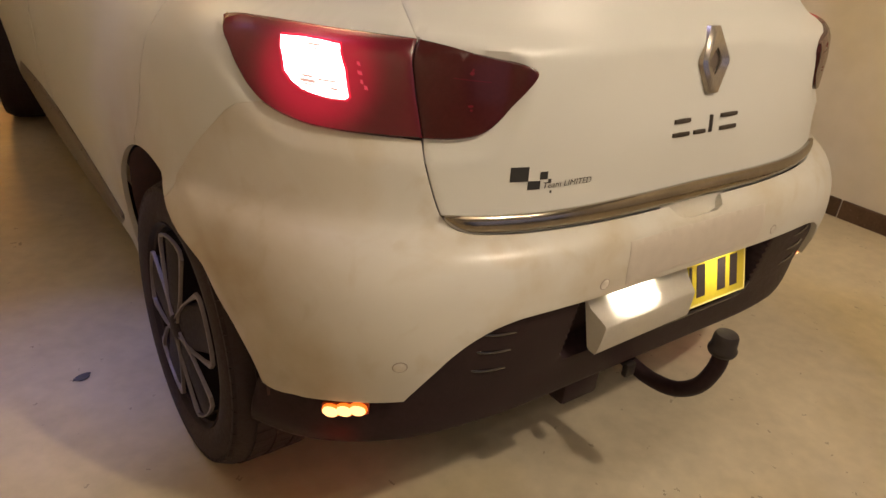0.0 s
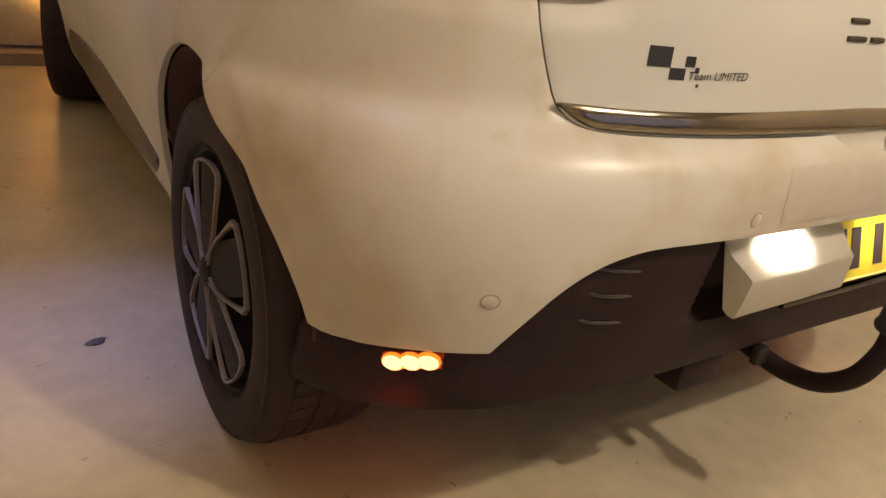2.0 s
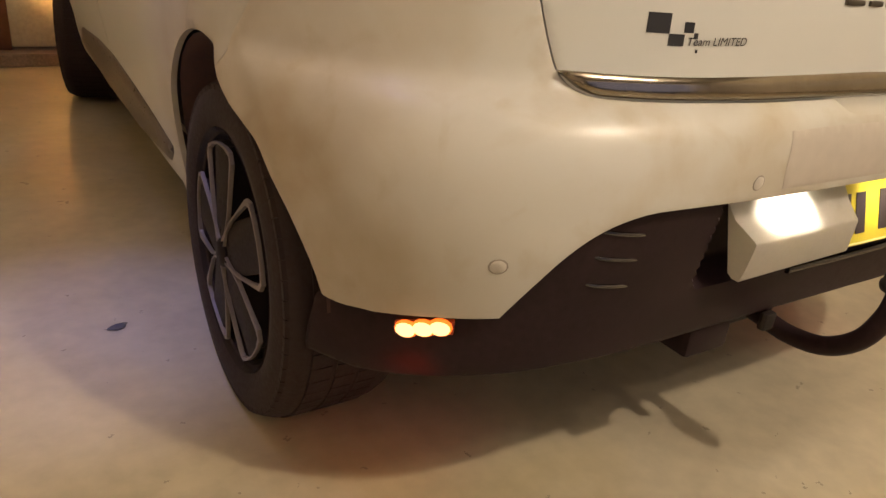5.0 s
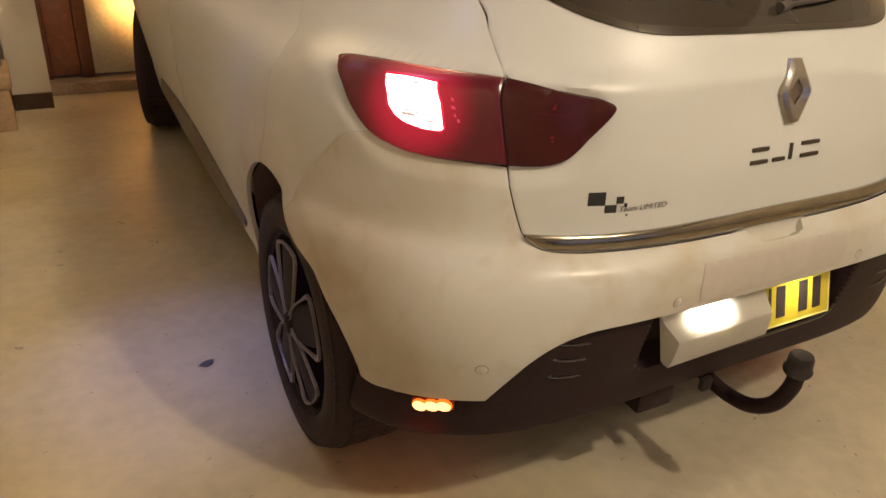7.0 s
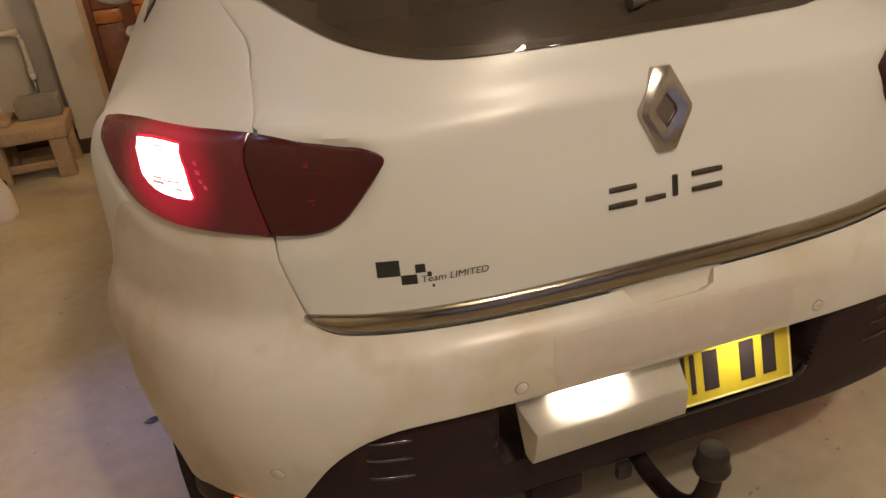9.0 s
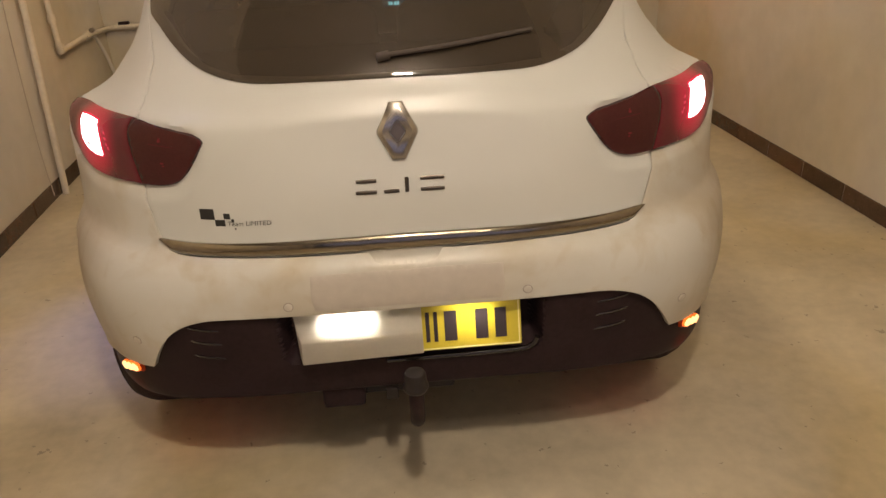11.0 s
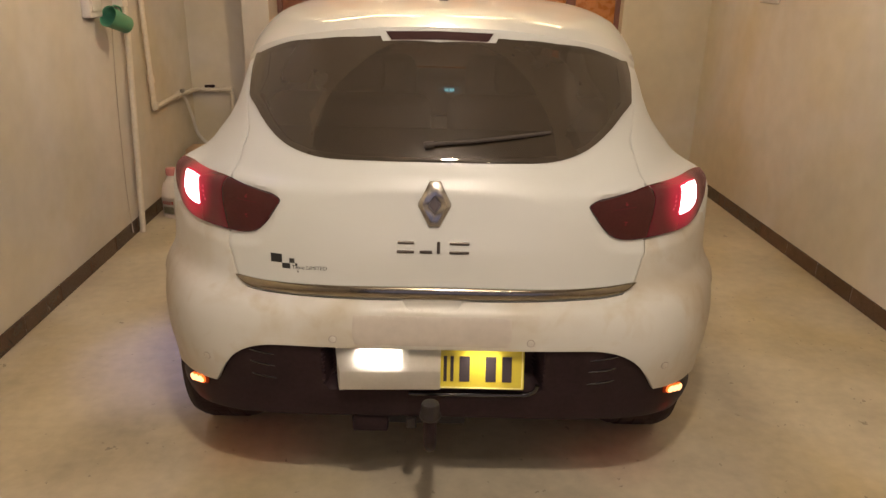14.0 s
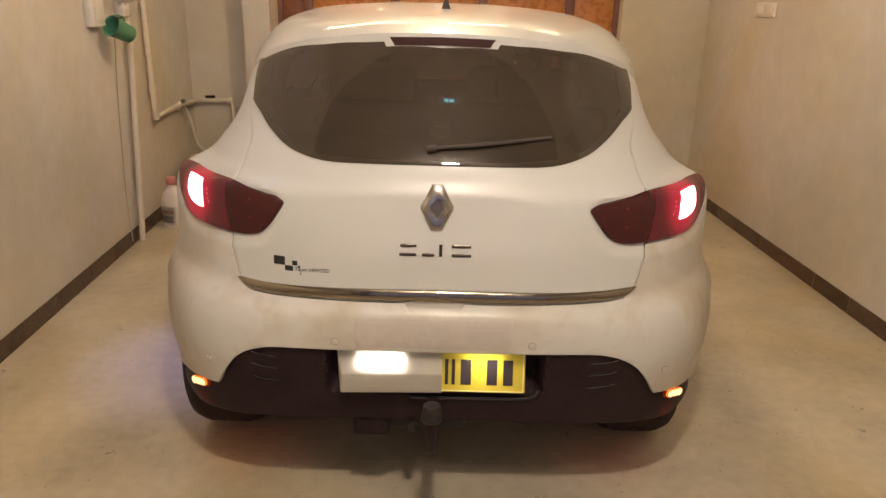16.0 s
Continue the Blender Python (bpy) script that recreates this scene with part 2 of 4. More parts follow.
RIM_CUT = material("machined_alloy", (.22, .19, .18), .42, .3, vary=.15, scale=25)
LAMP_RED = material("smoked_red_lens", (.110, .0065, .014), .26, vary=.12, scale=16, coat=.2, coat_rough=.26, fine=.2)
lit_from_behind(LAMP_RED, (.668, .258, .910), .030, .122, .37)
LAMP_DARK = material("smoked_dark_lens", (.056, .010, .010), .20, vary=.15, scale=16, coat=.08, spec=.3)
BRAKE_LENS = material("brown_brake_lens", (.05, .022, .018), .45, vary=.2, scale=20, spec=.25)
LIT = material("lit_tail_lens", (.9, .8, .8), .2, glow=(1, .78, .76), power=5)
LIT_EDGE = material("lit_red_edge", (.8, .02, .06), .2, glow=(1, .02, .08), power=.36)
FOG_LIT = material("lit_marker_lens", (.9, .2, .05), .2, glow=(1, .56, .20), power=2.1)
FOG_RED = material("marker_red", (.12, .008, .006), .3, glow=(1, .10, .008), power=.10)
FOG_RIM = material("lit_orange_rim", (.6, .08, .01), .3, glow=(1, .17, .015), power=1.3)
TUBE_GLOW = material("tube_glow", (.9, .9, .85), .3, glow=(1, .88, .70), power=34)
WARM_TUBE = material("warm_tube_glow", (.9, .88, .8), .3, glow=(1, .71, .32), power=66)
REFLECTION_RED = material("red_reflection", (.16, .010, .018), .25, coat=.2)
LENS_RIB = material("dim_lens_rib", (.35, .20, .17), .3, glow=(1, .62, .52), power=.62)
LIT_DOT = material("lit_red_dot", (.5, .03, .06), .2, glow=(1, .10, .18), power=.28)
BULB_GLOW = material("bulb_glow", (.9, .9, .85), .3, glow=(1, .82, .6), power=60)
GLASS = tinted_glass("tinted_rear_glass", (.125, .112, .098), dust=.125, wiped=((-.005, .145, 1.055), .31))
SIDE_GLASS = tinted_glass("tinted_side_glass", (.10, .095, .095), dust=.06)
PLATE = material("yellow_plate", (.58, .475, .035), .32, vary=.06, scale=20)
PLATE_EDGE = material("pale_plate_edge", (.85, .78, .35), .35)
INK = material("dark_ink", (.03, .022, .025), .5)
STICKER = material("black_sticker", (.02, .02, .02), .45)
PAPER = material("white_paper", (.72, .69, .62), .8, vary=.05, scale=14)
CABIN = material("dark_cabin", (.035, .032, .032), .8, vary=.2, scale=9)
SEAT = material("grey_seat_cloth", (.085, .08, .08), .9, vary=.2, scale=20, bump=.2, bump_scale=300)
SCREEN = material("lit_clock", (.1, .4, .5), .4, glow=(.25, .85, 1), power=6)
SENSOR_RING = material("sensor_ring", (.30, .27, .23), .5)
SENSOR = material("sensor_face", (.56, .53, .47), .45, vary=.1, scale=30)


# ---- helpers of this scene ----


def mesh_object(name, bm, mat, smooth=True, angle=None):
    me = bpy.data.meshes.new(name)
    bmesh.ops.recalc_face_normals(bm, faces=bm.faces)
    bm.to_mesh(me)
    bm.free()
    me.materials.append(mat)
    if smooth:
        me.shade_smooth()
    if angle:
        me.set_sharp_from_angle(angle=radians(angle))
    return new(name, me)


def part(name, bm, mat, parent, label="", smooth=True, angle=40):
    ob = mesh_object(name, bm, mat, smooth, angle)
    ob.parent = parent
    return tagged(ob, label)


def thing(name, label, category, m=None, group=""):
    ob = new(name)
    ob.empty_display_size = .1
    if m is not None:
        ob.matrix_basis = m
    return tagged(ob, label, category, group)


def block(x0, x1, y0, y1, z0, z1, bevel=0.0, segments=2):
    bm = bmesh.new()
    bmesh.ops.create_cube(bm, size=1)
    for v in bm.verts:
        v.co = Vector((x0 + (x1 - x0) * (v.co.x + .5), y0 + (y1 - y0) * (v.co.y + .5), z0 + (z1 - z0) * (v.co.z + .5)))
    if bevel:
        bmesh.ops.bevel(bm, geom=bm.edges[:], offset=bevel, segments=segments, affect="EDGES", profile=.5)
    return bm


def lathe(profile, axis="z", steps=32, capped=True):
    """A turned shape from (radius, height) pairs."""
    bm = bmesh.new()
    rings = []
    for r, h in profile:
        ring = []
        for i in range(steps):
            a = 2 * math.pi * i / steps
            c, s = r * math.cos(a), r * math.sin(a)
            ring.append(bm.verts.new({"z": (c, s, h), "x": (h, c, s), "y": (c, h, s)}[axis]))
        rings.append(ring)
    for a, b in zip(rings, rings[1:]):
        for i in range(steps):
            bm.faces.new((a[i], a[(i + 1) % steps], b[(i + 1) % steps], b[i]))
    for ring in (rings[0], rings[-1]) if capped else ():
        bm.faces.new(ring)
    return bm


def tube(points, radius, steps=12, fine=8):
    """A bent pipe along a smooth line through the points."""
    pts = [Vector(p) for p in points]
    line = []
    for i in range(len(pts) - 1):
        p0, p1, p2, p3 = pts[max(i - 1, 0)], pts[i], pts[i + 1], pts[min(i + 2, len(pts) - 1)]
        for k in range(fine):
            t = k / fine
            line.append(.5 * (2 * p1 + (p2 - p0) * t + (2 * p0 - 5 * p1 + 4 * p2 - p3) * t * t + (3 * p1 - p0 - 3 * p2 + p3) * t ** 3))
    line.append(pts[-1])
    bm = bmesh.new()
    rings = []
    up = Vector((.3, .2, 1)).normalized()
    for i, p in enumerate(line):
        way = (line[min(i + 1, len(line) - 1)] - line[max(i - 1, 0)]).normalized()
        a = way.cross(up)
        a = a.normalized() if a.length > 1e-4 else way.orthogonal().normalized()
        b = way.cross(a)
        rings.append([bm.verts.new(p + radius * (a * math.cos(2 * math.pi * k / steps) + b * math.sin(2 * math.pi * k / steps))) for k in range(steps)])
    for a, b in zip(rings, rings[1:]):
        for k in range(steps):
            bm.faces.new((a[k], a[(k + 1) % steps], b[(k + 1) % steps], b[k]))
    bm.faces.new(rings[0])
    bm.faces.new(rings[-1])
    return bm


def straight_pipe(points, radius):
    """A pipe with tight elbows: extra points close to each bend keep the runs straight."""
    pts = [Vector(p) for p in points]
    out = [pts[0]]
    for a, b, c in zip(pts, pts[1:], pts[2:]):
        r = min(.03, .4 * (b - a).length, .4 * (c - b).length)
        out += [b + (a - b).normalized() * r * 1.6, b + (a - b).normalized() * r, b + (c - b).normalized() * r, b + (c - b).normalized() * r * 1.6]
    out.append(pts[-1])
    return tube(out, radius, 12, 4)


def smooth_line(points, fine=6, closed=False):
    """Points along a smooth line through 2D points."""
    n = len(points)
    out = []
    for i in range(n if closed else n - 1):
        p0, p1, p2, p3 = [points[(i + k) % n] if closed else points[min(max(i + k, 0), n - 1)] for k in (-1, 0, 1, 2)]
        for k in range(fine):
            t = k / fine
            out.append(tuple(.5 * (2 * p1[j] + (p2[j] - p0[j]) * t + (2 * p0[j] - 5 * p1[j] + 4 * p2[j] - p3[j]) * t * t
                                   + (3 * p1[j] - p0[j] - 3 * p2[j] + p3[j]) * t ** 3) for j in (0, 1)))
    if not closed:
        out.append(tuple(points[-1]))
    return out


# ---- the car's body as a surface ----
from mathutils.geometry import delaunay_2d_cdt


def curve(*knots):
    """A smooth monotone curve through (a, b) knots."""
    xs, ys = [k[0] for k in knots], [k[1] for k in knots]
    n = len(xs)
    d = [(ys[i + 1] - ys[i]) / (xs[i + 1] - xs[i]) for i in range(n - 1)]
    m = [d[0]] + [0.0 if d[i - 1] * d[i] <= 0 else 2 * d[i - 1] * d[i] / (d[i - 1] + d[i]) for i in range(1, n - 1)] + [d[-1]]

    def f(x):
        x = min(max(x, xs[0]), xs[-1])
        i = 0
        while i < n - 2 and x > xs[i + 1]:
            i += 1
        h = xs[i + 1] - xs[i]
        t = (x - xs[i]) / h
        return ((1 + 2 * t) * (1 - t) ** 2 * ys[i] + t * (1 - t) ** 2 * h * m[i]
                + t * t * (3 - 2 * t) * ys[i + 1] + t * t * (t - 1) * h * m[i + 1])
    return f


# horizontal slices: the tail's middle line, the half width, the corner's squareness and depth at each height
TAIL = curve((.15, .19), (.20, .12), (.26, .06), (.32, .035), (.40, .022), (.49, .006), (.55, -.003), (.60, -.006), (.64, -.002), (.665, .008), (.69, .036), (.72, .044),
             (.80, .047), (.87, .059), (.94, .075), (.962, .080), (.985, .0895), (1.03, .1085), (1.06, .128), (1.10, .157), (1.20, .226), (1.30, .295), (1.36, .34), (1.42, .40))
WIDE = curve((.15, .80), (.22, .850), (.30, .868), (.37, .854), (.40, .846), (.50, .864), (.60, .867), (.70, .861), (.80, .857), (.88, .852), (.93, .836), (.948, .818), (.961, .786), (.976, .742),
             (1.0, .706), (1.05, .664), (1.10, .642), (1.20, .616), (1.30, .576), (1.36, .53), (1.42, .45))
SQUARE = curve((.15, 4.4), (.40, 5.4), (.50, 5.2), (.60, 4.5), (.66, 3.8), (.70, 3.3), (.80, 3.1), (.86, 3.3), (.90, 3.5), (.95, 3.7), (.98, 3.2), (1.05, 2.75), (1.2, 2.55), (1.42, 2.6))
DEEP = curve((.15, .70), (.5, .75), (.7, .72), (.93, .70), (1.05, .62), (1.42, .60))
FLANK = curve((.15, .70), (.25, .744), (.31, .766), (.40, .777), (.50, .794), (.60, .809), (.70, .815), (.80, .815), (.88, .800), (.93, .765), (.96, .735),
              (1.0, .704), (1.05, .664), (1.10, .642), (1.20, .616), (1.30, .576), (1.36, .53), (1.42, .45))
CORNER, LONG, NOSE, WIDER = 1.3, 2.95, 3.72, .028


def crease(x, z):
    """How far the tailgate's lower face stands proud along the crease that runs through the emblem and falls off towards the lamps."""
    f = min(1.0, max(0.0, (x - .16) / .24))
    f = f * f * (3 - 2 * f)
    up = z - (.962 - .045 * f)
    slope = max(0.0, 1 - up / .034) if up > 0 else max(0.0, 1 + up / .085)
    return .0052 * (1 - f) * slope


def body(s, z):
    """The body's surface: s runs along a slice, 0 at the tail's middle, CORNER where the side begins, on to the nose; minus is the other side."""
    sign = -1 if s < 0 else 1
    s = abs(s)
    w, y0, deep = WIDE(z), TAIL(z), DEEP(z)
    if s <= CORNER:
        a = math.pi / 2 * s / CORNER
        p, q, n = math.sin(a) / w, math.cos(a) / deep, SQUARE(z)
        r = min(1 / max(p, 1e-6), 1 / max(q, 1e-6))
        for _ in range(12):
            f = (r * p) ** n + (r * q) ** 2 - 1
            r -= f / (n * p * (r * p) ** (n - 1) + 2 * r * q * q)
        x, y = r * math.sin(a), y0 + deep - r * math.cos(a)
    else:
        k = (s - CORNER) / LONG
        y = y0 + deep + k * (NOSE - y0 - deep)
        x = w * (1 - .02 * k * k) * (1 if k < .72 else math.sqrt(max(0.0, 1 - ((k - .72) / .285) ** 2.5)))
    if s <= CORNER and .78 < z < 1.02:
        y -= crease(x, z)
        deep_in = hollow(s, z)
        if deep_in:
            a = math.atan2(x / w, (y0 + deep - y) / deep) * 1.25
            x, y = x - deep_in * math.sin(a), y + deep_in * math.cos(a)
    t = min(1.0, max(0.0, (y - .40) / .25))
    x *= 1 + (FLANK(z) / WIDE(z) - 1) * t * t * (3 - 2 * t)
    return skew(Vector((sign * x, y, z)))


def hollow(s, z):
    """How deep the lamps lie in the body: a narrow ledge above them, a long slope below."""
    if not LAMP_FROM < s < LAMP_TO or z > .98:
        return 0.0
    low, top = LAMP_LOW(s), LAMP_TOP(s)
    if z > top:
        f = 1 - (z - top) / .011
    elif z >= low:
        f = 1.0
    else:
        tilt = (LAMP_LOW(s + .01) - LAMP_LOW(s - .01)) / .02
        f = 1 - (low - z) / math.sqrt(1 + tilt * tilt) / .034
    ends = max(0.0, min(1.0, (s - LAMP_FROM) / .05, (LAMP_TO - s) / (.06 + 3.5 * min(.02, max(0.0, low - .005 - z)))))
    return .013 * max(0.0, f) * ends * ends * (3 - 2 * ends)


def skew(p):
    """The right-hand side stands a little wider than the left one."""
    f = min(1, max(0, (p.x - .36) / .34))
    return Vector((p.x + WIDER * f * f * (3 - 2 * f), p.y, p.z))


def at_x(x, z):
    """Where on the slice at height z the half width x lies."""
    drop = DEEP(z) * math.sqrt(max(0.0, 1 - min(abs(x) / WIDE(z), 1.0) ** SQUARE(z)))
    return math.copysign(CORNER * 2 / math.pi * math.atan2(abs(x), drop), x)


def at_y(y, z):
    """Where on the slice at height z the distance y from the tail lies."""
    y0, deep = TAIL(z), DEEP(z)
    if y < y0 + deep:
        drop = y0 + deep - max(y, y0)
        return CORNER * 2 / math.pi * math.atan2(WIDE(z) * (1 - (drop / deep) ** 2) ** (1 / SQUARE(z)), drop)
    return CORNER + LONG * (y - y0 - deep) / (NOSE - y0 - deep)


# the lamps' lower and upper edges along the slices
INNER_LOW = ((.3930, .9275), (.3965, .9180), (.4120, .8975), (.4310, .8758), (.4535, .8510), (.4685, .8390), (.4855, .8315), (.5100, .8272), (.5310, .8262), (.5539, .8260))
INNER_TOP = ((.399, .9340), (.4115, .9385), (.4380, .9428), (.4710, .9482), (.5080, .9533), (.5399, .9570), (.5536, .9582))
OUTER_LOW = ((.5551, .8267), (.582, .8268), (.6182, .8267), (.6529, .8273), (.6854, .8300), (.7038, .8355))
OUTER_SIDE = ((.3000, .8425), (.3185, .8525), (.3310, .8630), (.3420, .8764), (.3510, .8908), (.3620, .9080), (.3740, .9262), (.3950, .9465), (.4080, .9538))
OUTER_TOP = ((.6327, .9590), (.6031, .9592), (.5770, .9590), (.5547, .9585))
OUTER_BACK = ((.3931, .9578), (.3640, .9581), (.3184, .9587))
LOW_KNOTS = [(at_x(x, z), z) for x, z in INNER_LOW + OUTER_LOW] + [(at_y(y, z), z) for y, z in OUTER_SIDE[:-1]]
TOP_KNOTS = [(at_x(x, z), z) for x, z in INNER_TOP + OUTER_TOP[::-1]] + [(at_y(y, z), z) for y, z in OUTER_BACK[::-1]]
LAMP_LOW, LAMP_TOP, LAMP_FROM, LAMP_TO = curve(*LOW_KNOTS), curve(*TOP_KNOTS), LOW_KNOTS[0][0], LOW_KNOTS[-1][0]


def on_body(s, z, off=0.0):
    p = body(s, z)
    e = .004
    a, b = body(s + e, z) - body(s - e, z), body(s, z + e) - body(s, z - e)
    n = a.cross(b)
    n.normalize()
    return p + n * off


def xs(*pts):
    return [(at_x(x, z), z) for x, z in pts]


def ys(*pts):
    return [(at_y(y, z), z) for y, z in pts]


def mirrored(half):
    """The whole outline from its half, which starts and ends in the middle."""
    return half + [(-s, z) for s, z in reversed(half) if abs(s) > 1e-6]


def other_side(outline):
    return [(-s, z) for s, z in reversed(outline)]


def inside(p, poly):
    hit, j = False, len(poly) - 1
    for i in range(len(poly)):
        a, b = poly[i], poly[j]
        if (a[1] > p[1]) != (b[1] > p[1]) and p[0] < (b[0] - a[0]) * (p[1] - a[1]) / (b[1] - a[1]) + a[0]:
            hit = not hit
        j = i
    return hit


def spaced(poly, step):
    out = []
    for a, b in zip(poly, poly[1:] + poly[:1]):
        d = math.dist(a, b)
        if d < 1e-5:
            continue
        n = max(1, int(d / step))
        out += [(a[0] + (b[0] - a[0]) * k / n, a[1] + (b[1] - a[1]) * k / n) for k in range(n)]
    return out


def panel(outline, off=0.0, thick=.012, cell=.03, roll=.0025, lip=.004, place=None):
    """A sheet on the body within an outline of (s, z), its edge rolled in and turned back by its thickness."""
    place = place or on_body
    rim = spaced(outline, cell * .7)
    n = len(rim)
    area = sum(a[0] * b[1] - b[0] * a[1] for a, b in zip(rim, rim[1:] + rim[:1]))
    turn = 1 if area > 0 else -1
    inner = []
    for i in range(n):
        a, b = rim[i - 1], rim[(i + 1) % n]
        d = math.dist(a, b) or 1
        inner.append((rim[i][0] - turn * (b[1] - a[1]) / d * lip, rim[i][1] + turn * (b[0] - a[0]) / d * lip))
    pts = rim + [p for p in inner if inside(p, rim)]
    s0, s1 = min(p[0] for p in rim), max(p[0] for p in rim)
    z0, z1 = min(p[1] for p in rim), max(p[1] for p in rim)
    ring = np.array(rim)
    for i in range(int((s1 - s0) / cell) + 2):
        for j in range(int((z1 - z0) / (cell * .6)) + 2):
            p = (s0 + (i + (j % 2) * .5) * cell, z0 + j * cell * .6)
            if inside(p, rim) and np.min(np.hypot(ring[:, 0] - p[0], ring[:, 1] - p[1])) > lip + cell * .3:
                pts.append(p)
    verts, _, faces, origin, _, _ = delaunay_2d_cdt([Vector(p) for p in pts], [], [list(range(n))], 1, 1e-6)
    edge = {i for i, o in enumerate(origin) if any(k < n for k in o)}
    bm = bmesh.new()
    made = [bm.verts.new(place(v.x, v.y, off - (roll if i in edge else 0))) for i, v in enumerate(verts)]
    for f in faces:
        if len(set(f)) > 2:
            bm.faces.new([made[i] for i in f])
    back = {}
    for e in [e for e in bm.edges if len(e.link_faces) == 1]:
        quad = []
        for v in e.verts:
            if v not in back:
                i = made.index(v)
                back[v] = bm.verts.new(place(verts[i].x, verts[i].y, off - thick))
            quad.append(back[v])
        bm.faces.new((e.verts[0], e.verts[1], quad[1], quad[0]))
    return bm


# ---- the car ----
car = thing("car", "white hatchback with dusty rear bumper, parked with its lights on", "car")
WHEEL_Y, WHEEL_Z, ARCH, ARCH_Y, ARCH_Z = .612, .302, .359, .612, .319
FRONT_Y = 3.12


def arch(y0, a0, a1, r=ARCH, n=14):
    """Points of a wheel arch from angle a0 to a1, degrees, 0 ahead and 90 up."""
    pts = []
    for k in range(n + 1):
        a = radians(a0 + (a1 - a0) * k / n)
        z = ARCH_Z + r * math.sin(a)
        pts.append((at_y(y0 + r * math.cos(a), z), z))
    return pts


# half width of the arch's lip by its angle
LIP_X = curve((-10, .762), (0, .770), (15, .786), (26, .797), (39, .807), (50, .811), (70, .815), (100, .817), (120, .817), (130, .8155), (140, .809), (152, .789), (165, .765), (175, .750))


def flared(s, z, off=0.0):
    """The body drawn to the rear wheel arch's lip, softly above it and from a crease behind it."""
    p = on_body(s, z, off)
    q = body(s, z)
    dy, dz = q.y - ARCH_Y, q.z - ARCH_Z
    away, a = math.hypot(dy, dz) - ARCH, math.degrees(math.atan2(dz, dy))
    w = min(1, max(0, (a - 85) / 32))
    if a < -40 or a > 178:
        return p
    f = min(1, max(0, 1 - away / (.13 - .072 * w)))
    f = (1 - w) * f * f * (3 - 2 * f) + w * f
    edge = LIP_X(a) + (WIDER if s > 0 else 0)
    p.x += math.copysign(edge - abs(q.x), q.x) * f
    return p


SEAM = ys((.3330, .8475), (.3490, .8420), (.369, .8270), (.3988, .7910), (.430, .7530), (.4555, .7180), (.469, .680))
LOW_LAMP = xs((.5560, .8238), (.582, .8240), (.6182, .8240), (.6529, .8246), (.6865, .8273), (.7052, .8327)) + ys((.3012, .8397), (.3205, .8495))
GATE_SIDE = xs((.499, .691), (.521, .708), (.533, .741), (.544, .784), (.5525, .8237), (.5528, .8778), (.553, .9550), (.5447, .967), (.5362, .9789), (.5326, .9954), (.529, 1.0212), (.5249, 1.06), (.555, 1.12), (.567, 1.19), (.566, 1.25))
GATE_TOP = xs((.545, 1.283), (.50, 1.297), (.28, 1.332), (0, 1.350))
gate_half = xs((0, .686), (.2, .686)) + smooth_line(xs((.2, .686), (.44, .687)) + GATE_SIDE, 5)[1:] + GATE_TOP[:-1] + xs((.10, 1.347), (.10, 1.322), (.28, 1.306), (.49, 1.268), (.530, 1.248), (.536, 1.207), (.530, 1.146), (.497, 1.128), (.445, 1.091), (.386, 1.060), (.322, 1.045), (.18, 1.041), (0, 1.042))
gate = part("tailgate", panel(mirrored(gate_half), 0, .02, .0125, .0015, .003), PAINT, car, "glossy white painted tailgate")

shell_half = xs((0, .60), (.31, .60), (.33, .40), (.55, .41)) + ys((.33, .5), (.36, .66), (.47, .74), (.9, .80), (.9, .98)) + xs((.60, 1.12), (.56, 1.15), (.45, 1.09), (.3, 1.035), (0, 1.02))
part("inner_shell", panel(mirrored(shell_half), -.022, .03, .05), GAP, car)

WHITE_LOW = xs((.748, .388), (.716, .387), (.66, .400), (.594, .410))
BLACK_EDGE = xs((.594, .410), (.581, .436), (.563, .468), (.537, .505), (.502, .535), (.455, .554), (.39, .561), (.2, .561), (0, .561))
bumper_half = (xs((0, .6635), (.045, .664), (.066, .670), (.078, .6835), (.2, .6835), (.44, .6845)) + smooth_line(xs((.44, .6847), (.4975, .6887), (.5230, .7075), (.535, .741), (.546, .784), (.5555, .8225)), 5)[1:] + LOW_LAMP[1:]
               + SEAM + arch(ARCH_Y, 112, 169) + WHITE_LOW[:-1] + smooth_line(BLACK_EDGE, 3))
bumper = part("rear_bumper", panel(mirrored(bumper_half), 0, .03, .018, .0006, .002, flared), DUSTY, car, "dusty white rear bumper with grime marks")
part("bumper_recess", panel(mirrored(xs((0, .648), (.06, .651), (.085, .664), (.10, .690), (0, .690))), 0, .010, .014, .001, .003,
                            lambda s, z, off: Vector((body(s, z).x, .016 + .020 * min(1, max(0, (z - .648) / .02)) - off, z))), DUSTY, bumper)
part("bumper_film", panel(mirrored(xs((0, .572), (.2, .572), (.206, .60), (.203, .652), (.08, .654), (0, .653))), .0010, .0008, .014, .0005, .002),
     material("clear_film", (.51, .47, .41), .42, vary=.08, scale=5), bumper, "dull rectangular protective film")

low_half = (xs((0, .585), (.46, .578), (.53, .555), (.575, .51), (.60, .46), (.612, .428), (.66, .418), (.72, .408), (.755, .405)) + ys((.286, .375), (.292, .315), (.312, .262))
            + xs((.720, .258), (.62, .286), (.47, .306), (.2, .314), (0, .314)))


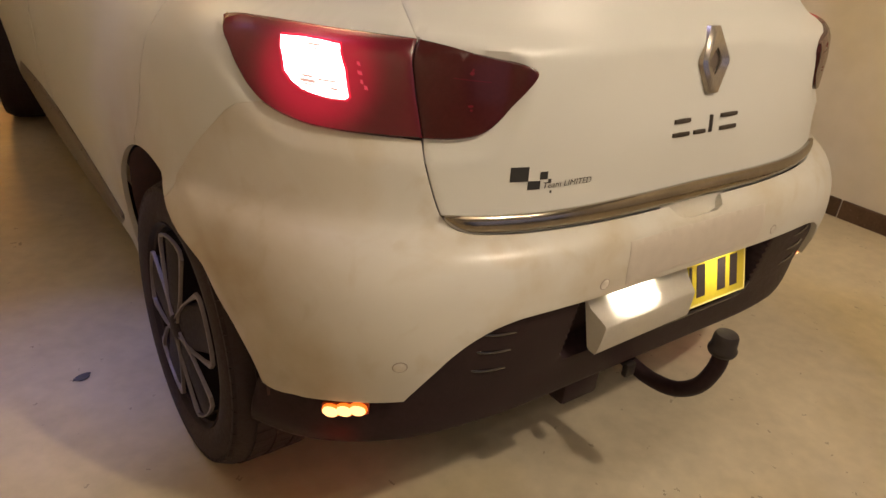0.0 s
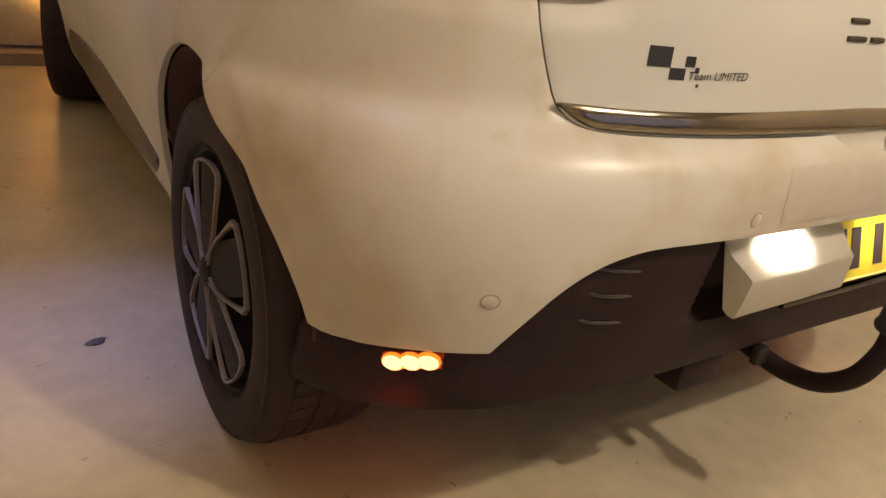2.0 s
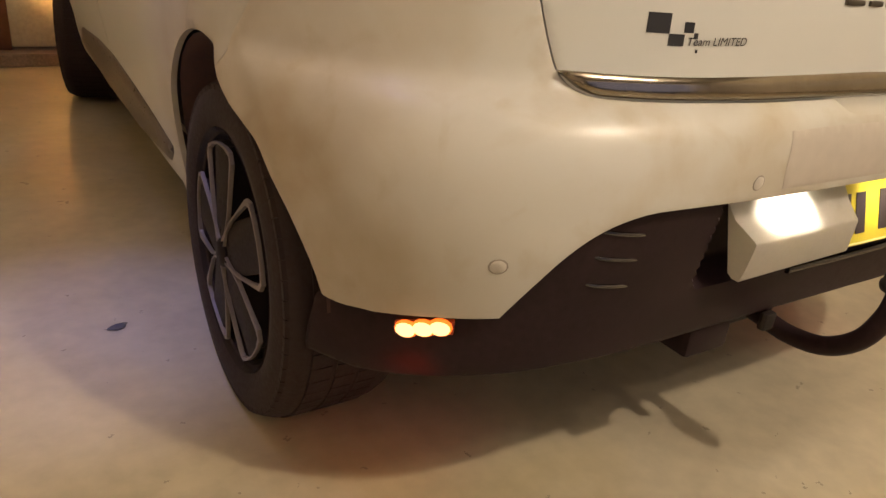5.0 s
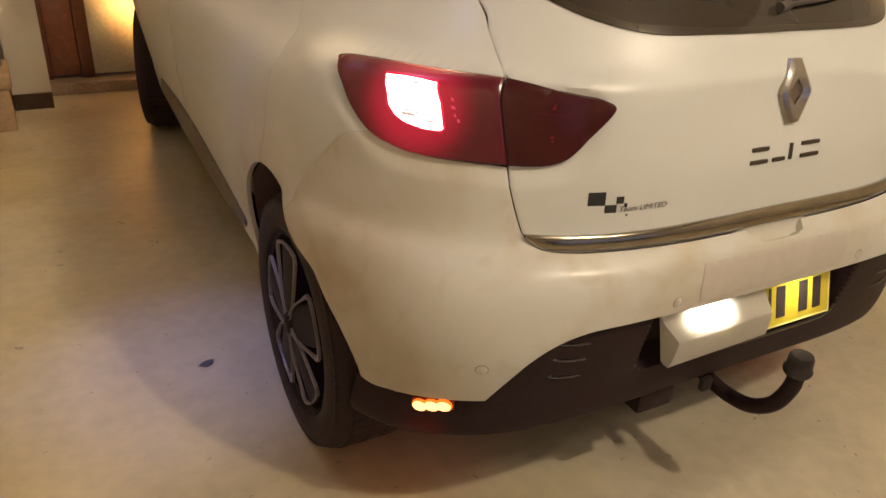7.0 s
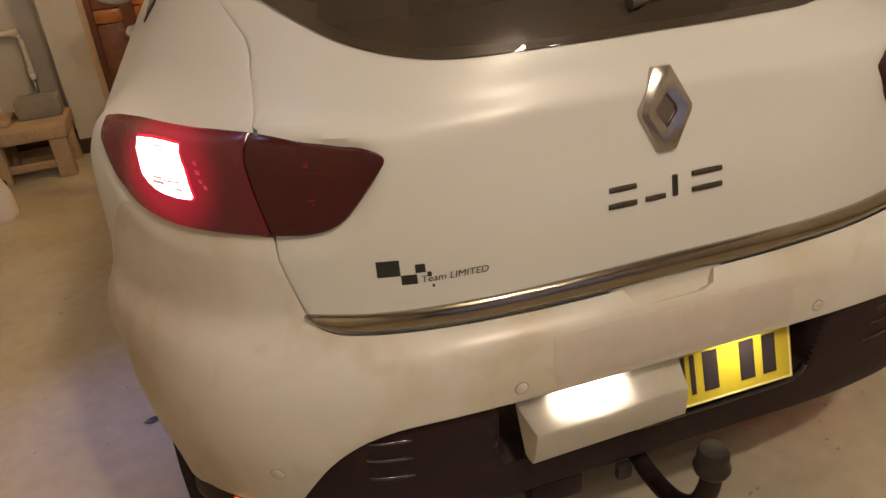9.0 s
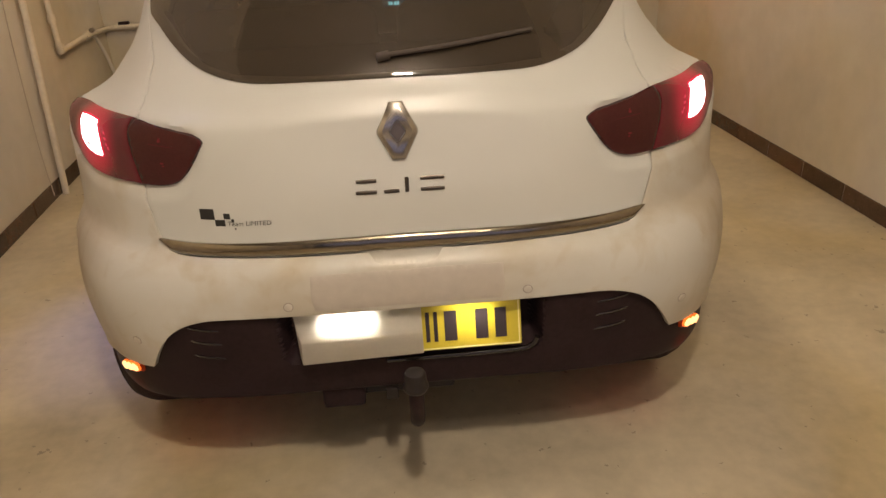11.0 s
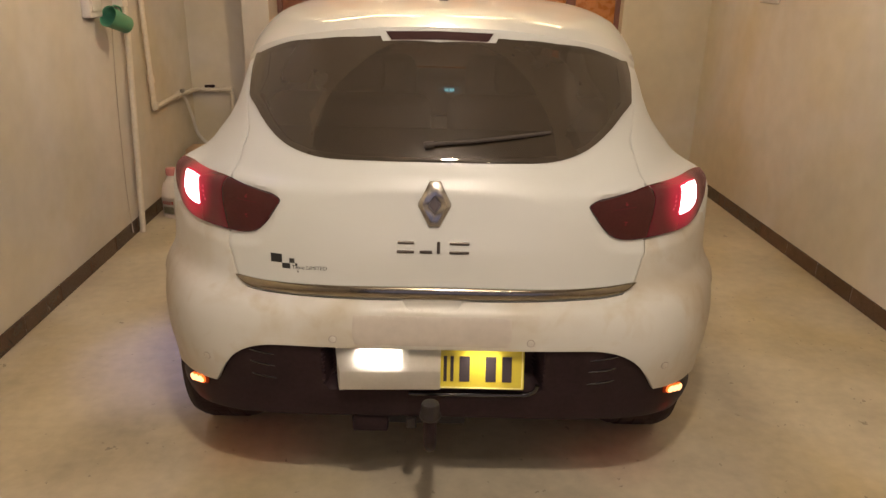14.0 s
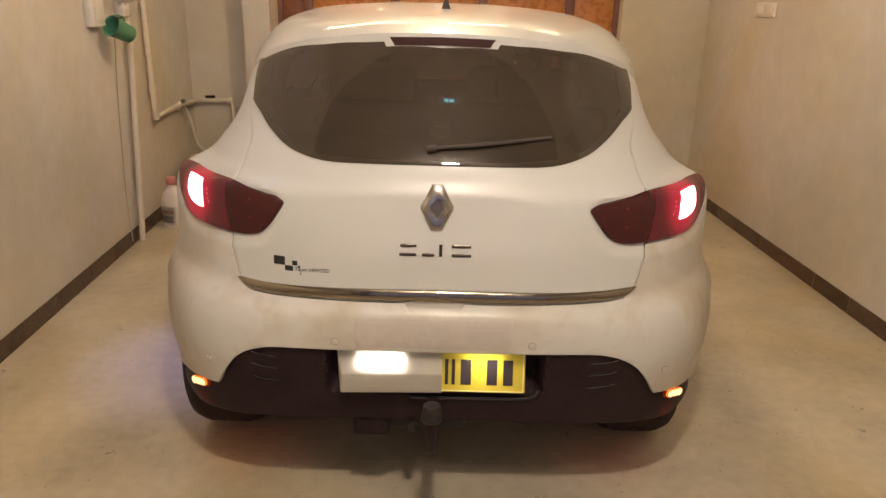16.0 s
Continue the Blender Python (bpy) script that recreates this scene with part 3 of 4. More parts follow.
def low_place(s, z, off=0.0):
    """The lower bumper with the plate's hollow in it."""
    x = abs(body(s, z).x)
    f = min(1, max(0, ((.300 if s > 0 else .288) - x) / .020)) * min(1, max(0, (z - .408) / .020))
    return on_body(s, z, off - (.062 if s > 0 else .047) * f * f * (3 - 2 * f))


low = part("lower_bumper", panel(mirrored(low_half), -.014, .05, .012, .006, .01, low_place), BLACK, car, "black plastic lower bumper")
under_half = xs((0, .335), (.45, .335), (.60, .325), (.70, .305), (.70, .25), (.55, .225), (0, .22))
part("under_tray", panel(mirrored(under_half), -.075, .2, .05), CABIN, car)
for side in (1, -1):
    for z in (.529, .491, .449):
        part("grille_slat", tube([on_body(at_x(x, z) * side, z + (x - .475) * .16, off) for x, off in ((.495, -.020), (.482, -.0145), (.466, -.0130), (.44, -.0140), (.405, -.019))], .0030, 10, 5), SLAT, low)
surround = [on_body(at_x(x, z), z, -.012) for x, z in ((-.06, .4055), (.0, .405), (.12, .405), (.24, .407), (.268, .412), (.281, .424), (.286, .440))]
part("plate_surround", tube(surround, .0062, 10, 6), GLOSS_BLACK, low, "glossy black moulding round the plate")

# bright strip along the tailgate's lower edge
strip_half = xs((0, .6865)) + smooth_line(xs((.25, .6865), (.44, .6875), (.495, .6915), (.519, .7075), (.521, .713), (.45, .7115)), 4) + xs((.371, .712), (.177, .716), (0, .718))
part("chrome_strip", panel(mirrored(strip_half), .006, .012, .012, .002, .004, lambda s, z, off: on_body(s, z, off + (z - .700) * .10 + .0045 * (1 - ((z - .702) / .016) ** 2))), CHROME, gate, "scuffed chrome strip")

# lamps
INNER = smooth_line(xs(*INNER_TOP[::-1], *INNER_LOW), 4)
OUTER = smooth_line(xs(*OUTER_LOW) + ys(*OUTER_SIDE, *OUTER_BACK) + xs(*OUTER_TOP), 4)
LENS = ys((.3078, .9426)) + xs((.6823, .9446), (.6651, .9444), (.6470, .9430), (.6460, .9170), (.6428, .8795), (.6466, .8752), (.6641, .8746), (.6794, .8775), (.6915, .8822), (.7003, .8896)) + ys((.2865, .9015), (.2936, .9202))
EDGE = ys((.3110, .9455)) + xs((.6823, .9474), (.6640, .9472), (.6444, .9455), (.6432, .9170), (.6400, .8790), (.6445, .8724), (.6641, .8716), (.6805, .8745), (.6935, .8798), (.7030, .8880)) + ys((.2905, .9005), (.2968, .9205))


def tail_lamp(side):
    flip = (lambda o: o) if side > 0 else other_side
    outer = part("tail_lamp", panel(flip(OUTER), .009, .020, .018, .0018, .003), LAMP_RED, car, "smoked red tail lamp with white lit lens")
    part("lit_surround", panel(flip(EDGE), .0102, .004, .012, .001, .002), LIT_EDGE, outer, "glowing red edge")
    part("lit_lens", panel(flip(LENS), .0112, .004, .012, .001, .002), LIT, outer, "white lit lens")
    for x, z, w in ((.6242, .8943, .0022), (.6286, .9017, .0017), (.6301, .9134, .0028), (.6307, .925, .0020)):
        dot = xs((x - w, z - .0030), (x + w * .8, z - .0022), (x + w, z + .0030), (x - w * .6, z + .0022))
        part("red_reflector", panel(flip(dot), .0102, .003, .01, 0, .0005), LIT_DOT, outer)
    for x0, x1, z, h in ((.679, .690, .9000, .0016), (.677, .692, .8940, .0024), (.680, .688, .8895, .0012), (.655, .674, .9015, .0007), (.655, .676, .8975, .0013), (.655, .672, .8935, .0009), (.654, .662, .8880, .0016), (.666, .674, .8845, .0007), (.668, .680, .9385, .0010), (.670, .678, .9345, .0008), (.671, .675, .9300, .0008), (.654, .656, .9370, .0010)):
        rib = xs((x0, z - h), (x1, z - h * .8), (x1, z + h), (x0, z + h * .8))
        part("lens_rib", panel(flip(rib), .0118, .003, .01, 0, .0003), LENS_RIB, outer)
    inner = part("tailgate_lamp", panel(flip(INNER), .009, .020, .018, .0018, .003), LAMP_DARK, gate, "smoked dark red tailgate lamp")
    # red dabs put the reflections inside the dark lens in as colour
    for x, z, w, h in ((.494, .9240, .0035, .0030), (.4925, .9285, .0018, .0016), (.495, .8790, .0045, .0022), (.4935, .8730, .0022, .0018)):
        dab = [(at_x(x, z) + w * math.cos(a * .7854), z + h * math.sin(a * .7854)) for a in range(8)]
        part("reflection_dab", panel(flip(dab), .0102, .003, .01, 0, .0006), REFLECTION_RED, inner)
    line = xs((.466, .9120), (.466, .9130), (.495, .9152), (.519, .9172), (.519, .9160), (.495, .9140))
    part("lens_seam", panel(flip(line), .0096, .002, .02, 0, .0003), LAMP_RED, inner)
    fog = xs((.640, .394), (.670, .388), (.698, .3800), (.698, .364), (.670, .369), (.640, .3755))
    marker = part("marker_lamp", panel(flip(fog), -.004, .02, .012, .002, .003), FOG_RED, low, "small lit orange-red marker lamp")
    for x, z in ((.6535, .3855), (.670, .3805), (.6865, .3745)):
        rim, core = ([(at_x(x, z) + w * math.cos(a * .5236), z + h * math.sin(a * .5236)) for a in range(12)] for w, h in ((.0145, .0120), (.0122, .0095)))
        bulb = part("lit_bulb", panel(flip(rim), .001, .006, .006, .002, .003), FOG_RIM, marker, "glowing orange marker bulb")
        part("bulb_core", panel(flip(core), .0040, .003, .006, .001, .001), FOG_LIT, bulb)
    return outer


for side in (1, -1):
    tail_lamp(side)
    for x, z in ((.256, .586), (.612, .489)):
        s = at_x(x, z) * side
        ring = [(s + .0115 * math.cos(a * .5236), z + .0115 * math.sin(a * .5236)) for a in range(12)]
        face = [(s + .0092 * math.cos(a * .5236), z + .0092 * math.sin(a * .5236)) for a in range(12)]
        sensor = part("parking_sensor", panel(ring, .0006, .004, .01, .001, .001), SENSOR_RING, bumper, "round parking sensor")
        part("sensor_face", panel(face, .0018, .004, .01, .001, .002), SENSOR, sensor)

# rear window with its wiper
GLASS_HALF = xs((0, 1.031), (.18, 1.030)) + smooth_line(xs((.18, 1.030), (.268, 1.029), (.329, 1.034), (.396, 1.050), (.455, 1.080), (.504, 1.114), (.526, 1.126)), 4)[1:] + xs((.543, 1.137), (.553, 1.207), (.546, 1.250), (.507, 1.272), (.28, 1.316), (0, 1.338))
# the tailgate's opening lies under the pane
part("rear_window", panel(mirrored(GLASS_HALF), .004, .006, .03, .0004, .006), GLASS, gate, "dark tinted rear window")
wiper = part("wiper", tube([on_body(at_x(x, z), z, o) for x, z, o in ((-.02, 1.066, .012), (.10, 1.074, .016), (.20, 1.084, .014), (.29, 1.092, .010))], .0046, 8, 5), DUSTY_BLACK, gate, "dusty black rear wiper")
part("wiper_cap", tube([on_body(at_x(x, z), z, .012) for x, z in ((-.030, 1.063), (-.005, 1.067))], .0095, 10, 3), DUSTY_BLACK, wiper)

# roof with the lip over the window
LIP_Y = curve((0, .305), (.15, .313), (.30, .355), (.42, .430), (.52, .525), (.585, .64))
LIP_Z = curve((0, 1.345), (.15, 1.341), (.30, 1.325), (.42, 1.303), (.52, 1.276), (.585, 1.25))
CROWN = curve((0, 0), (.04, .013), (.12, .03), (.35, .052), (.8, .068), (1.4, .066), (2.2, .02))


def roof_point(x, d, off=0.0):
    ax = abs(x)
    edge = max(0.0, ax - .40) / .19
    return skew(Vector((x * (1 + .06 * min(d, 1.2)), LIP_Y(ax) + d * (1 - .1 * ax), LIP_Z(ax) + CROWN(d) + .035 * min(1, d * 2) * (ax / .585) ** 2 - .02 * edge ** 2 + off)))


def roof_sheet(x0, x1, d0, d1, nx, nd, thick):
    bm = bmesh.new()
    grid = [[[bm.verts.new(roof_point(x0 + (x1 - x0) * i / nx, d0 + (d1 - d0) * (j / nd) ** 1.7, -k * thick)) for j in range(nd + 1)] for i in range(nx + 1)] for k in (0, 1)]
    for k in (0, 1):
        for i in range(nx):
            for j in range(nd):
                bm.faces.new((grid[k][i][j], grid[k][i + 1][j], grid[k][i + 1][j + 1], grid[k][i][j + 1]))
    ring = [(i, 0) for i in range(nx)] + [(nx, j) for j in range(nd)] + [(i, nd) for i in range(nx, 0, -1)] + [(0, j) for j in range(nd, 0, -1)]
    for (a, b), (c, d) in zip(ring, ring[1:] + ring[:1]):
        bm.faces.new((grid[0][a][b], grid[0][c][d], grid[1][c][d], grid[1][a][b]))
    return bm


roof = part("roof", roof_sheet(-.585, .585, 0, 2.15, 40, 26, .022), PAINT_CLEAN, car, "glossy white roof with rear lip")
antenna_base = roof_point(.01, .42)
bm = bmesh.new()
for a, b, c in ((.03, .05, 0), (.010, .02, .034)):
    for dx, dy in ((-1, -1), (1, -1), (1, 1), (-1, 1)):
        bm.verts.new((antenna_base.x + dx * a / 2, antenna_base.y + (dy * b / 2 if c == 0 else dy * .008 - .008), antenna_base.z - .004 + c))
bm.verts.ensure_lookup_table()
for f in ((3, 2, 1, 0), (4, 5, 6, 7), (0, 1, 5, 4), (1, 2, 6, 5), (2, 3, 7, 6), (3, 0, 4, 7)):
    bm.faces.new([bm.verts[i] for i in f])
part("antenna", bm, WIPER, roof, smooth=False)


def lip_box(x0, x1, drop0, drop1, out):
    """A bar under the roof's lip, following its line, narrower below."""
    bm = bmesh.new()
    rings = []
    for i in range(13):
        f = i / 12
        x = x0 + (x1 - x0) * f
        y, z = skew(Vector((x, LIP_Y(abs(x)), 0))).y, LIP_Z(abs(x)) - .006
        rings.append([bm.verts.new((x, y - out, z - drop0)), bm.verts.new((x * (.90 if i in (0, 12) else .92), y - out - .001, z - drop1)),
                      bm.verts.new((x * .90, y + .05, z - drop1)), bm.verts.new((x, y + .05, z - drop0))])
    for a, b in zip(rings, rings[1:]):
        for k in range(4):
            bm.faces.new((a[k], a[(k + 1) % 4], b[(k + 1) % 4], b[k]))
    bm.faces.new(rings[0])
    bm.faces.new(rings[-1])
    return bm


brake = part("high_brake_lamp", lip_box(-.160, .164, 0, .034, .009), PAINT, roof, "white housing of the high brake lamp")
part("brake_lens", lip_box(-.138, .144, .004, .025, .0115), BRAKE_LENS, brake, "dark unlit brake lens")

# side panels
for side in (1, -1):
    flip = (lambda o: o) if side > 0 else other_side
    QUARTER = (smooth_line(SEAM[::-1], 2) + LOW_LAMP[::-1][:1] + OUTER[28:] + [(s + .0011, z) for s, z in GATE_SIDE[6:]] + xs((.55, 1.28))
               + ys((.75, 1.29), (.86, 1.29), (.86, 1.12), (.74, 1.02), (.660, .95), (.650, .90), (.653, .825), (.664, .766), (.684, .715)) + arch(ARCH_Y, 74, 111.6, n=12))
    part("quarter_panel", panel(flip(QUARTER), 0, .03, .025, .0006, .002, flared), PAINT, car)
    GLAZED = ys((1.02, 1.0), (1.06, 1.12), (1.02, 1.27), (2.2, 1.27), (2.75, .99), (1.9, .985))
    part("side_window", panel(flip(GLAZED), .003, .006, .06), SIDE_GLASS, car, "dark tinted side window")
    DOOR = arch(ARCH_Y, -7, 73.8, n=20) + ys((.6850, .715), (.6650, .766), (.6540, .825), (.6510, .90), (.6610, .95), (.7410, 1.02), (.8610, 1.12), (.8610, 1.29), (1.78, 1.30), (1.80, .6), (1.79, .272), (1.20, .262))
    part("rear_door", panel(flip(DOOR), 0, .012, .03, .0005, .002, flared), PAINT, car)
    DOOR2 = ys((1.805, .272), (1.815, .6), (1.795, 1.30), (2.15, 1.27), (2.72, .98), (2.74, .75), (2.70, .28))
    door = part("front_door", panel(flip(DOOR2), 0, .02, .05, .0005, .002), PAINT, car)
    part("door_handle", tube([on_body(flip([(at_y(y, .83), .83)])[0][0], .83, o) for y, o in ((1.98, .004), (2.02, .028), (2.12, .03), (2.17, .004))], .011, 8, 4), PAINT, door)
    mirror = bmesh.new()
    bmesh.ops.create_uvsphere(mirror, u_segments=20, v_segments=12, radius=1)
    for v in mirror.verts:
        v.co = (side * .905 + .105 * v.co.x, 2.50 + (.075 if v.co.y > 0 else .03) * v.co.y, .955 + .075 * v.co.z + side * .012 * v.co.x)
    shell = part("door_mirror", mirror, PAINT, door)
    part("mirror_foot", tube([(side * .79, 2.54, .93), (side * .85, 2.52, .935)], .022, 8, 3), BLACK, shell)
    WING = ys((2.71, .33), (2.75, .75), (2.73, .97), (3.3, .90), (3.6, .80)) + ys((3.62, .5)) + arch(FRONT_Y - .02, 30, 174)
    part("front_wing", panel(flip(WING), 0, .02, .05, .0005, .002), PAINT, car)
    SILL = ys((1.05, .27), (1.06, .22), (1.10, .20), (2.66, .20), (2.70, .22), (2.70, .28), (1.9, .275))
    part("sill", panel(flip(SILL), -.030, .05, .05, .006, .012), BLACK, car)
    RUB = ys((1.075, .342), (1.066, .360), (1.26, .386), (1.46, .409), (1.75, .434), (2.05, .432), (2.5, .40), (2.6, .33), (2.0, .285), (1.5, .285), (1.12, .312))
    part("door_moulding", panel(flip(RUB), .008, .02, .04, .006, .01), material("grey_moulding", (.085, .072, .062), .30, vary=.15), car, "grey door moulding")
    for y in (ARCH_Y, FRONT_Y - .02):
        liner = bmesh.new()
        rows = []
        for k in range(19):
            a = radians(-8 + 182 * k / 18)
            ly, lz = y + (ARCH - .004) * math.cos(a), ARCH_Z + (ARCH - .004) * math.sin(a)
            skin = abs(body(side * at_y(ly, lz), lz).x) - .011
            rows.append([liner.verts.new((side * x, ly, lz)) for x in (.44, .66, skin)])
        for a, b in zip(rows, rows[1:]):
            for k in (0, 1):
                liner.faces.new((a[k], a[k + 1], b[k + 1], b[k]))
        part("wheel_arch_liner", liner, LINER, car)

# nose, bonnet, windscreen and floor close the body
part("nose", block(-.66, .66, 3.30, 3.69, .24, .72, .12, 4), PAINT, car)
bm = block(-.70, .70, 2.72, 3.62, .70, .93, .06, 3)
for v in bm.verts:
    if v.co.y > 3.2 and v.co.z > .8:
        v.co.z -= .16
part("bonnet", bm, PAINT, car)
part("underbody", block(-.60, .60, .25, 3.45, .20, .30, .03), CABIN, car)
for side in (1, -1):
    part("headlamp", lathe([(.02, 3.60), (.075, 3.63), (.085, 3.65), (.06, 3.67)], "y", 16), SIDE_GLASS, car).location = (side * .60, 0, .62)

glass = bmesh.new()
front = [[glass.verts.new((x * (.60 + .06 * k), 2.36 + .10 * (1 - x * x) + .48 * k, 1.372 - .03 * x * x - .42 * k)) for x in (-1, -.6, -.2, .2, .6, 1)] for k in (0, .33, .66, 1)]
for a, b in zip(front, front[1:]):
    for k in range(5):
        glass.faces.new((a[k], a[k + 1], b[k + 1], b[k]))
bmesh.ops.solidify(glass, geom=glass.faces[:], thickness=.006)
part("windscreen", glass, SIDE_GLASS, car)

# cabin seen through the rear window
for x in (-.33, .33):
    seat = part("rear_seat", block(x - .30, x + .30, .98, 1.12, .55, 1.06, .05, 3), SEAT, car, "grey cloth rear seat back")
    part("headrest", block(x - .13, x + .13, .98, 1.07, 1.07, 1.20, .035, 3), SEAT, seat)
part("parcel_shelf", block(-.60, .60, .30, .97, .93, .95, .008), CABIN, car)
for x in (-.36, .36):
    seat = part("front_seat", block(x - .24, x + .24, 1.85, 2.0, .6, 1.12, .06, 3), SEAT, car)
    part("headrest", block(x - .12, x + .12, 1.86, 1.94, 1.12, 1.27, .04, 3), SEAT, seat)
dash = part("dashboard", block(-.68, .68, 2.45, 2.75, .72, .97, .05, 3), CABIN, car)
display = part("clock_display", block(-.010, .105, 2.434, 2.447, .862, .899, .003), material("dim_screen", (.03, .04, .045), .3, glow=(.25, .6, .75), power=.22), dash, "dim dashboard display with lit cyan digits")
for x0, x1 in ((.020, .026), (.030, .040), (.048, .058), (.062, .072)):
    part("lit_digit", block(x0, x1, 2.4325, 2.4335, .872, .888), SCREEN, display)


# badge, name bars, sticker and plate
def badge():
    rows = []
    bm = bmesh.new()
    for w, h, top, off in ((.042, .0565, .014, -.003), (.039, .0535, .013, .004), (.030, .041, .008, .008), (.0165, .023, .001, .003), (.0155, .0215, .001, .000)):
        ring = ((0 - top, h), (-w, .004), (-w, -.004), (-top, -h), (top, -h), (w, -.004), (w, .004), (top, h))
        rows.append([bm.verts.new(on_body(at_x(x, .9315 + z), .9315 + z, off + .004)) for x, z in ring])
    for a, b in zip(rows, rows[1:]):
        for k in range(8):
            bm.faces.new((a[k], a[(k + 1) % 8], b[(k + 1) % 8], b[k]))
    return bm


emblem = part("emblem", badge(), BADGE, gate, "chrome diamond-shaped emblem", smooth=False)
part("emblem_centre", panel(xs((-.016, .9315), (0, .954), (.016, .9315), (0, .909)), .003, .004, .02, 0, .001), material("bronze_centre", (.21, .175, .15), .35, .8, vary=.15, scale=40), emblem)
for x0, x1, z0, z1 in ((-.092, -.050, .832, .839), (-.094, -.050, .809, .816), (-.036, -.004, .809, .816), (.008, .016, .809, .839), (.040, .090, .832, .839), (.040, .090, .809, .816)):
    bar = xs((x0, z0), (x0, z1), ((x0 + x1) / 2, z1 + .0005), (x1, z1), (x1, z0), ((x0 + x1) / 2, z0 - .0005))
    part("name_bar", panel(bar, .004, .006, .02, .0015, .003), NAME, gate, "small chrome bar")
for x0, z0, x1, z1 in ((-.424, .7635, -.3935, .787), (-.3935, .7495, -.372, .7635), (-.3735, .7655, -.360, .778), (-.358, .7585, -.3525, .7655), (-.353, .742, -.350, .746)):
    part("sticker_square", panel(xs((x0, z0), (x1, z0), (x1, z1), (x0, z1)), .0009, .0008, .02, 0, .001), STICKER, gate, "black square of a sticker")
words = bpy.data.curves.new("sticker_words", "FONT")
words.body, words.size, words.shear = "Team LIMITED", .0142, .15
holder = new("sticker_words", words)
made = bpy.data.meshes.new_from_object(holder.evaluated_get(bpy.context.evaluated_depsgraph_get()))
bpy.data.objects.remove(holder)
bm = bmesh.new()
bm.from_mesh(made)
bpy.data.meshes.remove(made)
wide = max(v.co.x for v in bm.verts)
for v in bm.verts:
    x, z = -.368 + v.co.x * .094 / wide, .7505 + v.co.y + v.co.x * .03
    v.co = on_body(at_x(x, z), z, .0012)
part("sticker_words", bm, STICKER, gate, "black sticker lettering", smooth=False)


def on_plate(x, z, off=0.0):
    return Vector((x, .009 + (z - .438) * .29 - off, z))


def plate_sheet(x0, x1, z0, z1, off, thick):
    bm = bmesh.new()
    v = [bm.verts.new(on_plate(x, z, o)) for o in (off, off - thick) for x, z in ((x0, z0), (x1, z0), (x1, z1), (x0, z1))]
    for f in ((0, 1, 2, 3), (7, 6, 5, 4), (0, 4, 5, 1), (1, 5, 6, 2), (2, 6, 7, 3), (3, 7, 4, 0)):
        bm.faces.new([v[i] for i in f])
    bmesh.ops.bevel(bm, geom=bm.edges[:], offset=min(.003, thick * .3), segments=2, affect="EDGES")
    return bm


plate = part("number_plate", plate_sheet(-.215, .247, .438, .552, 0, .006), PLATE, car, "yellow rear number plate, half covered")
for x0, x1 in ((.032, .041), (.050, .059), (.074, .102), (.144, .172), (.188, .214)):
    part("plate_bar", plate_sheet(x0, x1, .458, .524, .0012, .0012), INK, plate)
part("plate_edge", plate_sheet(-.211, .243, .4405, .4435, .0008, .0012), PLATE_EDGE, plate)
part("plate_edge", plate_sheet(.2405, .2435, .4425, .548, .0008, .0012), PLATE_EDGE, plate)
for x in (-.131, .135):
    part("plate_lamp", block(x - .045, x + .045, .004, .022, .561, .567, .002), material("plate_lamp_glow", (.9, .9, .8), .3, glow=(1, .9, .68), power=14), car, "small lit plate lamp")

# tow bar
neck = part("tow_bar", tube([(0, .16, .285), (0, .10, .284), (0, .03, .277), (0, -.035, .290), (0, -.083, .330), (0, -.106, .385), (0, -.110, .425)], .0165, 14, 6), BLACK, car, "black curved tow bar")
bm = lathe([(.016, .420), (.025, .425), (.0275, .431), (.0275, .436), (.0245, .440), (.0238, .452), (.0232, .462), (.0205, .4675), (.013, .4695), (.003, .470)], "z", 24)
bmesh.ops.translate(bm, verts=bm.verts, vec=(0, -.108, 0))
part("ball_cap", bm, CAP, neck, "black rubber cap over the tow ball")
part("tow_socket", block(-.068, -.040, .035, .05, .292, .324, .004), CAP, neck)
part("tow_bracket", block(-.13, .10, .12, .20, .25, .33, .01), CABIN, neck)
part("tow_strap", block(-.22, -.12, .06, .13, .262, .325, .008), BLACK, neck)


# wheels
def tyre_mesh():
    bm = lathe([(.205, .085), (.222, .098), (.250, .104), (.276, .100), (.292, .090), (.300, .072), (.302, .0), (.300, -.085), (.292, -.105), (.272, -.115), (.215, -.110), (.205, -.085)], "x", 72, False)
    return bm


def tread_mesh():
    """Shoulder and groove blocks round the tyre."""
    bm = bmesh.new()
    for k in range(60):
        a = 2 * math.pi * k / 60
        for x0, x1, r in ((.066, .098, .2965), (.022, .058, .3025), (-.020, .014, .3030), (-.064, -.028, .3025), (-.108, -.072, .2965)):
            v = []
            for rr in (r - .010, r + .0015):
                for x in (x0, x1):
                    for d in (-.0485, .0485):
                        edge = rr - (.010 if abs(x) > .09 else 0)
                        v.append(bm.verts.new((x, edge * math.cos(a + d), edge * math.sin(a + d))))
            for f in ((4, 5, 7, 6), (0, 1, 5, 4), (2, 6, 7, 3), (0, 4, 6, 2), (1, 3, 7, 5)):
                bm.faces.new([v[i] for i in f])
    return bm


